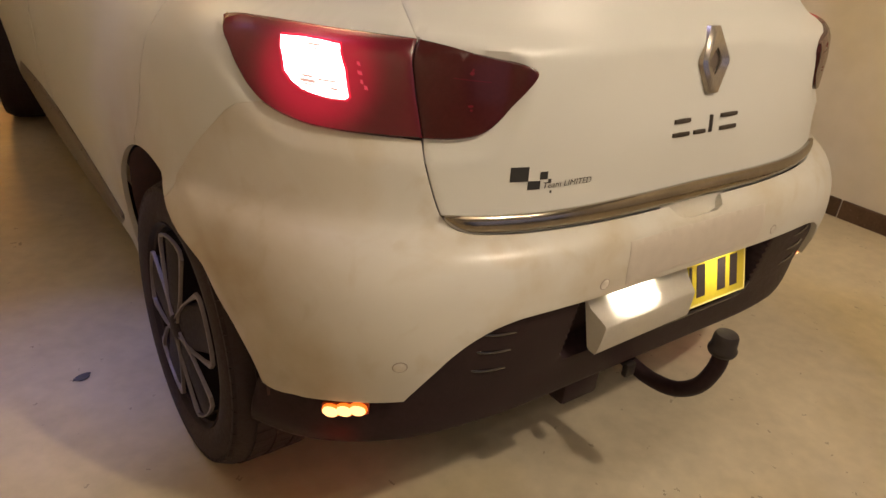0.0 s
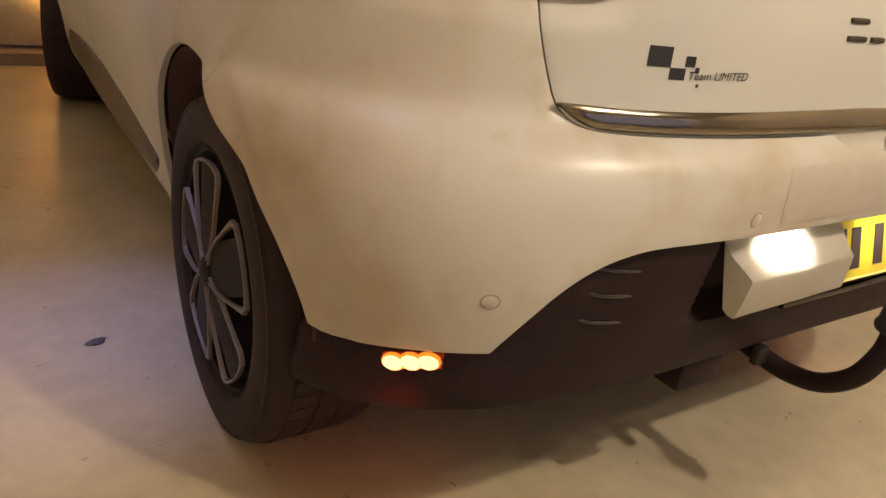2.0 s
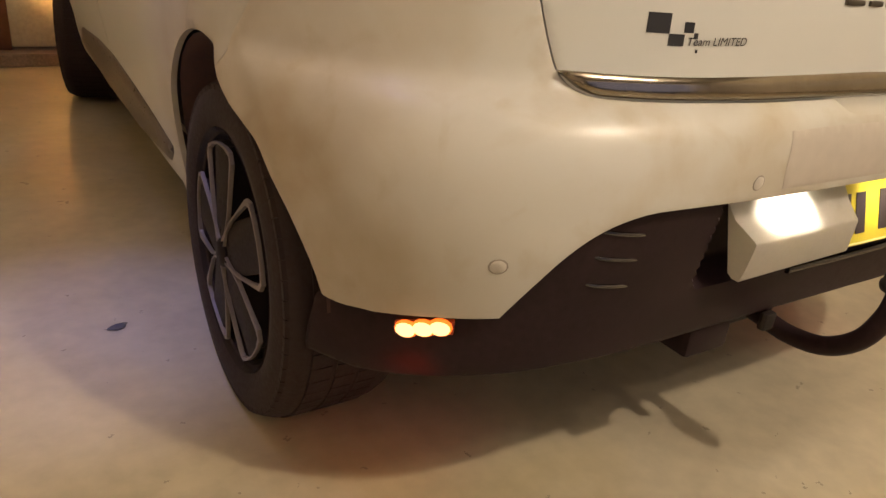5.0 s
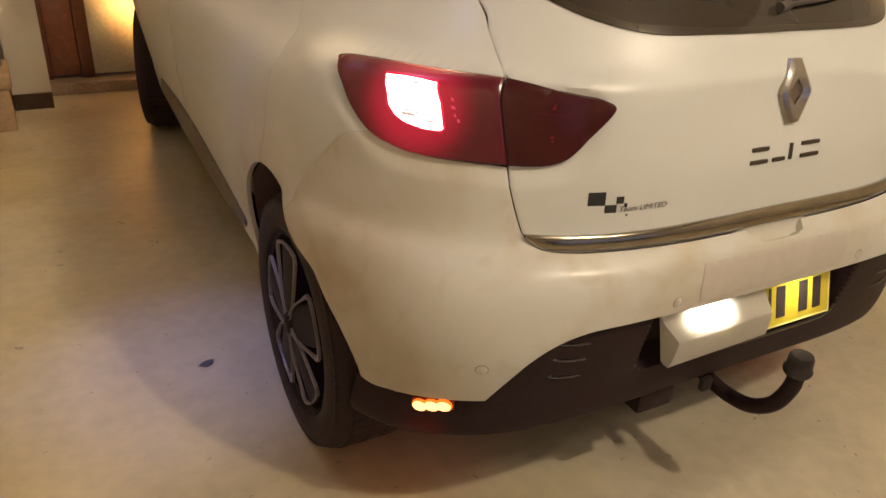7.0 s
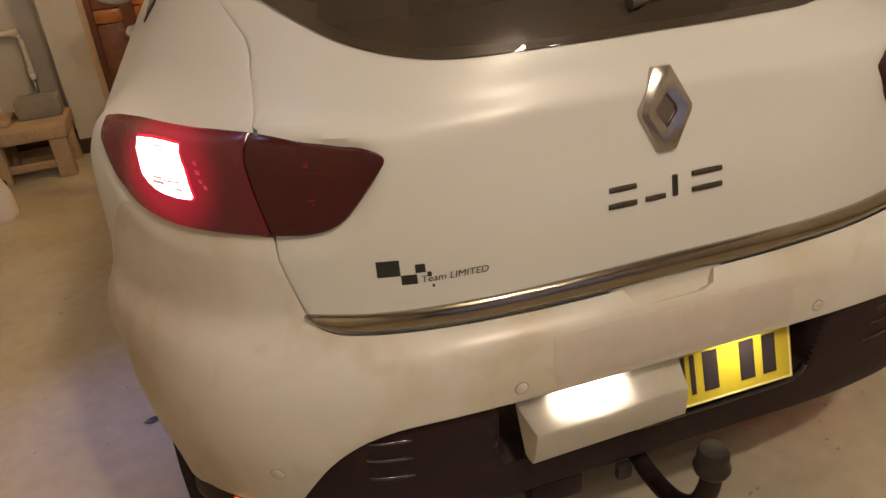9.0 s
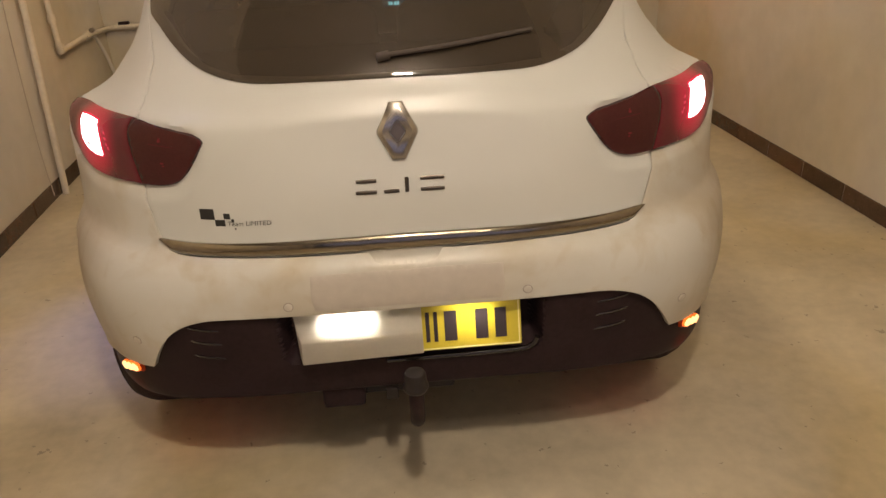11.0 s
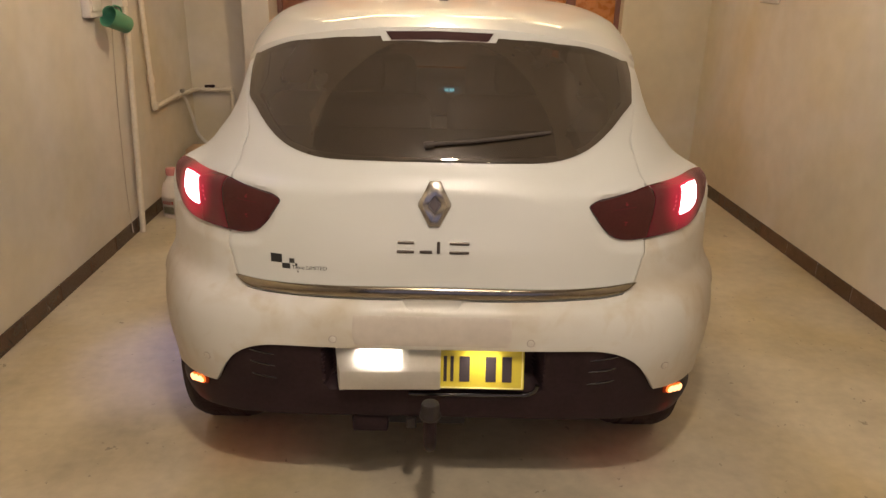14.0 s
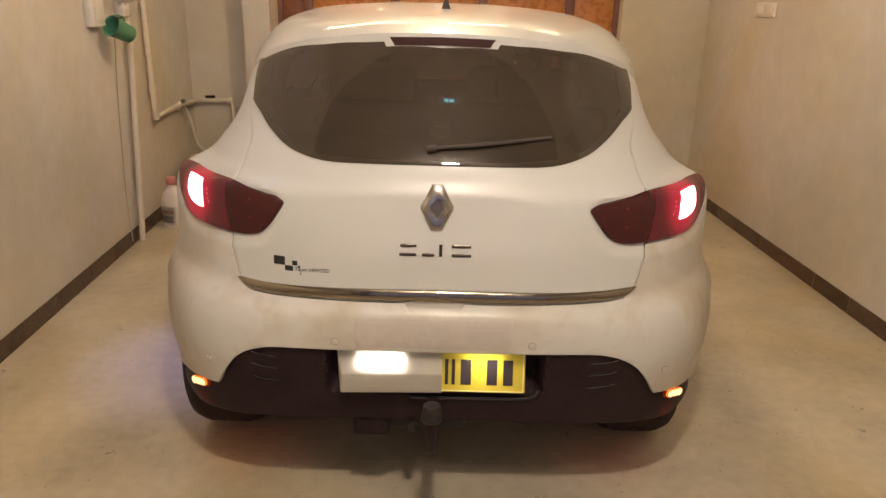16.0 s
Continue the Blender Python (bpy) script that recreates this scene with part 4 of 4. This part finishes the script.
def flat_bar(points, wide, x_front, x_back):
    """A flat bar in the wheel's plane along (radius, degrees) points."""
    pts = [Vector((r * math.cos(radians(a)), r * math.sin(radians(a)))) for r, a in points]
    bm = bmesh.new()
    rings = []
    for i, p in enumerate(pts):
        dip = -.012 * max(0, 1 - p.length / .20)
        way = (pts[min(i + 1, len(pts) - 1)] - pts[max(i - 1, 0)]).normalized()
        n = Vector((-way.y, way.x)) * (wide[i] if type(wide) is list else wide) / 2
        rings.append([bm.verts.new((x - dip, q.x, q.y)) for x, q in ((x_front, p + n * .75), (x_front, p - n * .75), (x_front - .004, p - n), (x_back, p - n), (x_back, p + n), (x_front - .004, p + n))])
    for a, b in zip(rings, rings[1:]):
        for k in range(6):
            bm.faces.new((a[k], a[(k + 1) % 6], b[(k + 1) % 6], b[k]))
    bm.faces.new(rings[0])
    bm.faces.new(rings[-1])
    return bm


# half outline of a spoke: distance from the hub, half width, breadth of the bright edge there
LOOP = [(.024, -.010, .003), (.046, -.032, .0034), (.074, -.046, .0038), (.130, -.060, .0058), (.166, -.068, .0115), (.180, -.062, .0095), (.188, -.036, .005), (.191, 0, .0036)]
LOOP += [(r, -h, w) for r, h, w in LOOP[-2::-1]]


def wheel(turn=0.0):
    hub = thing("wheel", "", "")
    tyre = part("tyre", tyre_mesh(), RUBBER, hub, "worn black tyre")
    part("tread", tread_mesh(), RUBBER, tyre, smooth=False)
    rim = part("rim", lathe([(.02, -.045), (.10, -.035), (.175, -.010), (.200, .050), (.210, .090), (.217, .098), (.219, .092), (.212, -.05), (.03, -.08)], "x", 64), RIM_DARK, hub, "dark alloy rim")
    for k in range(5):
        a = turn + 72 * k
        part("spoke", flat_bar([(.02, a), (.10, a), (.190, a)], .092, .0945, .045), RIM_DARK, rim)
        part("spoke_outline", flat_bar([(math.hypot(r, h), a + math.degrees(math.atan2(h, r))) for r, h, _ in LOOP], [w for _, _, w in LOOP], .1000, .093),
             RIM_CUT, rim, "bright machined outline of a spoke")
    part("hub_cap", lathe([(.026, .090), (.026, .108), (.020, .113), (.001, .114)], "x", 24), RIM_DARK, rim, "dark hub cap")
    return hub


first = wheel(27)
first.parent = car
first.location = (.689, WHEEL_Y, WHEEL_Z)
for x, y, turn in ((-.689, WHEEL_Y, 180), (.660, FRONT_Y, -14), (-.675, FRONT_Y, 166)):
    copy_thing(first, pose(x, y, WHEEL_Z, 0, 0, turn) @ pose(0, 0, 0, 30 if y > 2 else 0, 0, 0)).parent = car

# folded paper over half of the plate
sheet = bmesh.new()
rows = []
for i in range(23):
    f = i / 22
    x = -.255 + f * .279
    bulge = .0175 * min(1, max(.30, (.92 - f) / .42))
    sag = .0025 * math.sin(f * 9 + 1) * (1 - f)
    lean = .0015 * f
    rows.append([sheet.verts.new((x + max(0, .03 - y) * .35 * max(0, 1 - f * 8), y + lean * (.56 - z) / .12, z + .006 * f * (z < .46))) for y, z in (
        (.036, .556), (.027 + sag, .540), (.0155 + sag, .5235), (.0035 - bulge * .5, .5075), (-.0035 - bulge * .62, .5005), (-.0052 - bulge * .62, .4965),
        (-.0060 - bulge * .45, .478), (-.0066 - bulge * .25, .458), (-.0072, .4405), (-.006, .4375), (.003, .4395), (.010, .446))])
for a, b in zip(rows, rows[1:]):
    for k in range(11):
        sheet.faces.new((a[k], a[k + 1], b[k + 1], b[k]))
sheet.faces.new(rows[0])
bmesh.ops.solidify(sheet, geom=sheet.faces[:], thickness=.0012)
tagged(mesh_object("paper_cover", sheet, PAPER, True, 35), "folded white paper stuck over half of the number plate", "paper")
for x, wide, power in ((-.138, .100, .44), (.135, .090, .08)):
    lamp("plate_light", "AREA", power, (1, .90, .72), look((x, .006, .560), (x, .034, .46)), wide, size_y=.012, spread=84)
for side in (-1, 1):
    lamp("marker_light", "SPOT", .50, (1, .022, .006), look((side * .70, .088, .352), (side * .57, .44, 0)), .02, cone=72, blend=1)


# ---- the garage ----
PLASTER = material("plaster_wall", (.59, .555, .52), .85, vary=.24, scale=1.1, bump=.07, bump_scale=30, fine=.3)
FLOOR = material("worn_floor", (.548, .485, .362), .34, vary=.30, scale=2.4, bump=.06, bump_scale=60, fine=.5)
stains(PLASTER, .9, .42, .62, (.97, .92, .75))
stains(FLOOR, 1.3, .46, .66, (.90, .85, .70))
specks(FLOOR, 34, .11, (.16, .135, .11))
specks(FLOOR, 13, .06, (.13, .11, .09))
TILE = material("dark_skirting_tile", (.080, .045, .028), .25, vary=.3, scale=9, spread=.2)
GROUT = material("pale_grout", (.35, .32, .29), .9)
WOOD = material("orange_varnished_wood", (.42, .16, .04), .28, vary=.25, scale=3, coat=.3)
WOOD_RED = material("red_brown_wood", (.22, .085, .05), .25, vary=.25, scale=3, coat=.4)
WOOD_DARK = material("brown_wood", (.16, .06, .035), .35, vary=.25, scale=4, coat=.2)
PANE = material("frosted_pane", (.55, .50, .38), .25, vary=.2, scale=5)
PVC = material("cream_plastic_pipe", (.66, .60, .50), .42, vary=.12, scale=6)
WHITE_PLASTIC = material("white_plastic", (.70, .67, .62), .4, vary=.08, scale=12)
LEFT, RIGHT, BACK, FRONT, HIGH = -1.705, 2.117, 3.85, -4.2, 2.8


def setting(name, bm, mat, label=""):
    ob = mesh_object(name, bm, mat, False)
    ob.matrix_basis = ROOM
    return tagged(ob, label, "", "", "structure")


setting("floor", block(LEFT - .2, RIGHT + .2, FRONT - .2, BACK + .5, -.12, 0), FLOOR)
# unseen ceiling, coloured dark to cut the light it bounces
setting("ceiling", block(LEFT - .2, RIGHT + .2, FRONT - .2, BACK + .5, HIGH, HIGH + .15), material("low_bounce_ceiling", (.22, .20, .18), .9, vary=.12, scale=1.5))
setting("wall_left", block(LEFT - .2, LEFT, FRONT, BACK + .5, 0, HIGH), PLASTER)
setting("wall_right", block(RIGHT, RIGHT + .2, FRONT, BACK + .5, 0, HIGH), PLASTER)
DOOR_L, DOOR_R, DOOR_H = -1.06, 1.47, 2.25
setting("wall_back_left", block(LEFT, DOOR_L, BACK, BACK + .2, 0, HIGH), PLASTER)
setting("wall_back_right", block(DOOR_R, RIGHT, BACK, BACK + .2, 0, HIGH), PLASTER)
setting("wall_back_over_door", block(DOOR_L, DOOR_R, BACK, BACK + .2, DOOR_H, HIGH), PLASTER)
setting("pillar", block(-1.245, DOOR_L, 3.61, BACK, 0, HIGH), PLASTER)
setting("wall_front_left", block(LEFT, LEFT + .35, FRONT, FRONT + .2, 0, HIGH), PLASTER)
setting("wall_front_right", block(RIGHT - .35, RIGHT, FRONT, FRONT + .2, 0, HIGH), PLASTER)
setting("wall_front_over_opening", block(LEFT + .35, RIGHT - .35, FRONT, FRONT + .2, 2.4, HIGH), PLASTER)
setting("door_threshold", block(DOOR_L, DOOR_R, 3.83, BACK + .2, 0, .065, .006), material("marble_threshold", (.30, .22, .17), .35, vary=.4, scale=10))

# wooden door
door_1 = thing("door_1", "varnished orange-brown wooden double door with pale lower panes", "door", ROOM)
tagged(door_1, kind="structure")
edges = (DOOR_L, -.84, -.20, .45, 1.10, DOOR_R)
for x in edges:
    part("door_stile", block(x - .035, x + .035, 3.94, 3.99, .065, DOOR_H, .006), WOOD_DARK, door_1)
for x0, x1 in zip(edges, edges[1:]):
    pane = x0 > -.9 and x1 < .5
    narrow = x0 < -.9
    part("door_panel", block(x0 + .036, x1 - .036, 3.955, 3.98, .08, .62, .004), PANE if pane else WOOD_RED if narrow else WOOD, door_1, "pale frosted lower pane" if pane else "")
    part("door_rail", block(x0 + .036, x1 - .036, 3.945, 3.985, .625, .70, .005), WOOD, door_1)
    part("door_panel", block(x0 + .036, x1 - .036, 3.955, 3.98, .705, DOOR_H, .004), WOOD_RED if narrow else WOOD, door_1)


# skirting tiles
def skirting(name, at, spans, face, first):
    base = tagged(new(name), "row of dark brown skirting tiles", "", "", "structure")
    base.matrix_basis = ROOM
    shared = {}
    for a, b in spans:
        k = first
        while k < b:
            x0, x1 = max(a, k), min(b, k + .3245)
            k += .33
            if x1 - x0 < .02:
                continue
            size = round(x1 - x0, 3)
            if size not in shared:
                bm = block(-size / 2, size / 2, 0, .010, 0, .085, .0025, 1)
                shared[size] = bpy.data.meshes.new("tile")
                bm.to_mesh(shared[size])
                bm.free()
                shared[size].materials.append(TILE)
            ob = new("tile", shared[size])
            ob.parent = base
            mid = (x0 + x1) / 2
            ob.matrix_basis = {"left": pose(at, mid, 0, 0, 0, -90), "right": pose(at, mid, 0, 0, 0, 90), "back": pose(mid, at, 0, 0, 0, 180)}[face]
        grout = block(a, b, 0, .006, 0, .083)
        g = part("grout", grout, GROUT, base)
        g.matrix_basis = {"left": Matrix(((0, 1, 0, at), (1, 0, 0, 0), (0, 0, 1, 0), (0, 0, 0, 1))), "right": Matrix(((0, -1, 0, at), (1, 0, 0, 0), (0, 0, 1, 0), (0, 0, 0, 1))),
                          "back": Matrix(((1, 0, 0, 0), (0, -1, 0, at), (0, 0, 1, 0), (0, 0, 0, 1)))}[face]


skirting("baseboard_left", LEFT, ((FRONT, BACK),), "left", 1.165 - .33 * 17)
skirting("baseboard_right", RIGHT, ((FRONT, BACK),), "right", 1.525 - .33 * 18)
skirting("baseboard_back", BACK, ((LEFT + .01, -1.247), (DOOR_R, RIGHT - .01)), "back", LEFT)
skirting("baseboard_pillar", 3.61, ((-1.245, DOOR_L),), "back", -1.245)

# ceiling lamps
for x, half, y in TUBES:
    fitting = thing("tube_lamp", "white fluorescent tube lamp fixed under the garage ceiling", "lamp", ROOM @ pose(x, y, HIGH), "tube lamps")
    part("lamp_housing", block(-half, half, -.03, .03, -.045, 0, .008), WHITE_PLASTIC, fitting)
    part("tube", lathe([(.003, .02 - half), (.007, .025 - half), (.007, half - .025), (.003, half - .02)], "x", 14), WARM_TUBE if y > 3 else TUBE_GLOW, fitting).location = (0, 0, -.062)
for x, y, z in BULBS:
    holder = thing("ceiling_bulb", "bare white bulb hanging from the garage ceiling", "lamp", pose(x, y, z), "ceiling bulbs")
    part("bulb", lathe([(.002, -.062), (.02, -.058), (.029, -.035), (.022, -.008), (.014, .01)], "z", 20), BULB_GLOW, holder).visible_shadow = False
    part("bulb_socket", lathe([(.018, .010), (.022, .016), (.022, .05), (.012, .06)], "z", 20), WHITE_PLASTIC, holder)
    part("cord", lathe([(.003, .058), (.003, HIGH - z)], "z", 8), WHITE_PLASTIC, holder)

# invented lamp body for the added cool light, out of view
spot = thing("spot_lamp", "small white lamp body added for the unseen cool light under the ceiling", "lamp", COOL_SPOT)
part("spot_can", lathe([(.030, .005), (.042, .0), (.045, .01), (.040, .09), (.02, .10)], "z", 24, False), WHITE_PLASTIC, spot)


def fixed(name, label, category):
    return thing(name, label, category, ROOM)


# pipes and fittings on the walls
drain = fixed("drain_pipe", "cream plastic drain pipe running down the wall", "pipe")
part("pipe", straight_pipe([(LEFT + .035, 2.64, 2.0), (LEFT + .035, 2.63, 1.12), (LEFT + .035, 2.49, .0)], .017), PVC, drain)
cable = fixed("wall_cable", "thin grey cable hanging down the plaster wall", "cable")
part("cable_run", tube([(LEFT + .006, 2.50, 1.18), (LEFT + .006, 2.44, .8), (LEFT + .006, 2.40, .3), (LEFT + .016, 2.39, .03)], .0028, 6, 6), material("grey_cable", (.42, .38, .34), .6), cable)
water = fixed("water_pipe", "cream plastic water pipe with elbows along the corner", "pipe")
part("pipe", straight_pipe([(LEFT + .03, 2.91, 2.2), (LEFT + .03, 2.915, 1.30), (LEFT + .03, 2.935, .665), (LEFT + .03, 3.40, .675), (LEFT + .04, BACK - .03, .655), (-1.57, BACK - .03, .657),
                            (-1.405, BACK - .03, .657), (-1.402, BACK - .03, .44)], .0155), PVC, water)
for p, q in (((LEFT + .03, 2.928, .86), (LEFT + .03, 2.929, .82)), ((LEFT + .03, 2.94, .70), (LEFT + .03, 2.95, .655)), ((LEFT + .03, 3.36, .668), (LEFT + .03, 3.47, .68)), ((-1.62, BACK - .03, .655), (-1.50, BACK - .03, .655)),
             ((-1.445, BACK - .03, .657), (-1.405, BACK - .03, .657)), ((-1.405, BACK - .03, .47), (-1.402, BACK - .03, .42))):
    part("pipe_joint", tube([p, q], .0215, 12, 2), PVC, water)
part("valve_knob", tube([(-1.60, BACK - .035, .678), (-1.53, BACK - .035, .680)], .012, 8, 2), BLACK, water, "dark valve knob")
part("valve_knob", tube([(LEFT + .055, 3.42, .70), (LEFT + .055, 3.45, .70)], .014, 8, 2), STEEL, water)
hose = fixed("drain_hose", "white flexible drain hose hanging from the pipe", "hose")
part("hose_run", tube([(LEFT + .03, 3.48, .66), (LEFT + .036, 3.54, .63), (-1.660, 3.63, .50), (-1.645, 3.68, .36), (-1.60, 3.72, .277)], .0115, 10, 8), WHITE_PLASTIC, hose)
tap = fixed("tap", "small chrome tap with a white spout above the stool", "tap")
part("tap_body", tube([(-1.402, BACK - .0, .40), (-1.400, BACK - .06, .40), (-1.398, BACK - .085, .385), (-1.395, BACK - .09, .34)], .012, 10, 5), STEEL, tap)
part("tap_handle", lathe([(.004, .40), (.016, .41), (.017, .425), (.004, .44)], "z", 12), WHITE_PLASTIC, tap).location = (-1.400, BACK - .055, 0)
part("tap_spout", tube([(-1.395, BACK - .09, .35), (-1.392, BACK - .09, .29)], .010, 10, 2), WHITE_PLASTIC, tap)

box = fixed("socket_box", "white plastic wall socket box above the cup", "socket")
part("box_body", block(LEFT, LEFT + .045, 2.16, 2.31, 1.24, 1.44, .008), WHITE_PLASTIC, box)
part("socket_face", block(LEFT + .046, LEFT + .052, 2.18, 2.29, 1.27, 1.40, .003), WHITE_PLASTIC, box)
rack = fixed("wall_rack", "white metal bracket fixed high on the wall", "bracket")
part("bracket_bar", tube([(LEFT + .02, 2.38, 1.385), (LEFT + .06, 2.45, 1.375), (LEFT + .07, 2.66, 1.37)], .012, 8, 5), WHITE_PLASTIC, rack)
part("bracket_arm", block(LEFT, LEFT + .06, 2.55, 2.63, 1.28, 1.42, .006), WHITE_PLASTIC, rack)
cup = thing("cup", "green plastic cup hanging tilted from the bracket", "cup", ROOM @ Matrix.Translation((LEFT + .108, 2.33, 1.220)) @ Matrix.Scale(1.02, 4) @ Vector((-.40, -.83, .38)).to_track_quat("Z", "Y").to_matrix().to_4x4())
GREEN = material("green_plastic", (.08, .27, .165), .45, vary=.12, scale=10)
part("cup_wall", lathe([(.040, -.065), (.044, -.06), (.052, .062), (.054, .066), (.049, .062), (.041, -.055), (.002, -.056)], "z", 28), GREEN, cup)
part("cup_handle", tube([(0, .047, .045), (0, .064, .040), (0, .066, .0), (0, .044, -.015)], .0045, 8, 6), GREEN, cup)
switch = fixed("light_switch", "white light switch on the plaster wall", "switch")
part("switch_plate", block(RIGHT - .014, RIGHT, 2.80, 3.06, 1.365, 1.455, .006), WHITE_PLASTIC, switch)
part("rocker", block(RIGHT - .020, RIGHT - .0142, 2.94, 3.04, 1.380, 1.440, .003), WHITE_PLASTIC, switch)
part("rocker", block(RIGHT - .020, RIGHT - .0142, 2.82, 2.92, 1.380, 1.440, .003), WHITE_PLASTIC, switch)

# a dark scrap on the floor beside the wheel
scrap = bmesh.new()
bmesh.ops.create_uvsphere(scrap, u_segments=14, v_segments=8, radius=1)
for v in scrap.verts:
    v.co = Vector((v.co.x * .021 * (1 + .25 * math.sin(4 * v.co.y)), v.co.y * .013, v.co.z * .003 + .002))
bit = mesh_object("floor_scrap", scrap, material("dark_scrap", (.085, .085, .095), .6), True)
bit.matrix_basis = pose(-.937, .946, 0, 0, 0, 20)
tagged(bit, "small dark flat scrap lying on the garage floor", "scrap")

# stool, tray, block and bottle in the corner
BENCH = material("pale_raw_wood", (.44, .31, .19), .7, vary=.25, scale=8, bump=.2, bump_scale=120)
stool = fixed("stool", "low pale wooden stool standing in the corner", "stool")
part("seat", block(-1.66, -1.235, 3.24, 3.60, .205, .275, .012), BENCH, stool)
for x in (-1.64, -1.335):
    for y in (3.25, 3.51):
        part("leg", block(x, x + .085, y, y + .075, 0, .206, .008), BENCH, stool)
for y in (3.275, 3.53):
    part("stretcher", block(-1.556, -1.334, y, y + .03, .05, .09, .004), BENCH, stool)
for x in (-1.61, -1.305):
    part("stretcher", block(x, x + .03, 3.324, 3.511, .05, .09, .004), BENCH, stool)
tray = fixed("grey_block", "grey concrete block lying on the stool", "block")
part("block_body", block(-1.47, -1.26, 3.42, 3.58, .275, .375, .012), material("grey_concrete", (.26, .23, .19), .85, vary=.2, scale=14), tray)
board = fixed("wood_offcut", "flat piece of wood lying on the stool", "board")
part("plank", block(-1.65, -1.50, 3.36, 3.56, .275, .305, .005), BENCH, board)
bottle = thing("detergent_bottle", "white plastic detergent bottle with pink cap and red-green label", "bottle", ROOM @ pose(-1.555, 2.80, 0, 0, 0, -14) @ Matrix.Diagonal((1.10, 1.05, .90, 1)))
bm = bmesh.new()
rings = []
SHAPE = curve((0, .072), (.02, .080), (.12, .080), (.18, .072), (.24, .055), (.275, .032), (.30, .022), (.31, .020))
for j in range(25):
    h = .31 * j / 24
    r = SHAPE(h)
    rings.append([bm.verts.new((r * math.copysign(abs(math.cos(a)) ** .75, math.cos(a)) - .018 * max(0, h - .1) / .2, .78 * r * math.copysign(abs(math.sin(a)) ** .75, math.sin(a)), h)) for a in [2 * math.pi * k / 28 for k in range(28)]])
for a, b in zip(rings, rings[1:]):
    for k in range(28):
        bm.faces.new((a[k], a[(k + 1) % 28], b[(k + 1) % 28], b[k]))
bm.faces.new(rings[0])
bm.faces.new(rings[-1])
flask = part("bottle_body", bm, material("white_bottle", (.72, .66, .60), .35, vary=.06, scale=9), bottle)
part("cap", lathe([(.028, .302), (.030, .306), (.029, .345), (.024, .352), (.002, .353)], "z", 20), material("pink_cap", (.58, .22, .20), .4), bottle, "pink screw cap").location = (-.0185, 0, 0)
# solid near-black plug; the shade in the handle's opening is its colour
part("dark_hole_plug", lathe([(.012, -.055), (.013, .0), (.012, .055)], "y", 14), GAP, flask).matrix_basis = pose(.050, 0, .165) @ Matrix.Diagonal((.5, 1, 1.5, 1))


def label_patch(x0, x1, z0, z1, mat, name, out):
    bm = bmesh.new()
    cols = []
    for i in range(9):
        x = x0 + (x1 - x0) * i / 8
        col = []
        for z in (z0, z1):
            r = SHAPE((z0 + z1) / 2)
            c = min(.99, abs(x) / r)
            ang = math.acos(c ** (1 / .75))
            col.append(bm.verts.new((x, -.78 * r * math.sin(ang) ** .75 - out, z)))
        cols.append(col)
    for a, b in zip(cols, cols[1:]):
        bm.faces.new((a[0], b[0], b[1], a[1]))
    bmesh.ops.solidify(bm, geom=bm.faces[:], thickness=.0006)
    return part(name, bm, mat, flask)


label_patch(-.066, .026, .030, .155, material("label_white", (.66, .62, .56), .5, vary=.1, scale=20), "label", .0015)
label_patch(-.056, .014, .038, .088, material("label_green", (.32, .31, .22), .5, vary=.5, scale=25), "label_picture", .0025)
for x0, x1 in ((-.058, -.044), (-.040, -.030), (-.026, -.016), (-.012, -.004), (.000, .014)):
    label_patch(x0, x1, .106, .128, material("label_red", (.55, .17, .15), .5), "label_bar", .003)
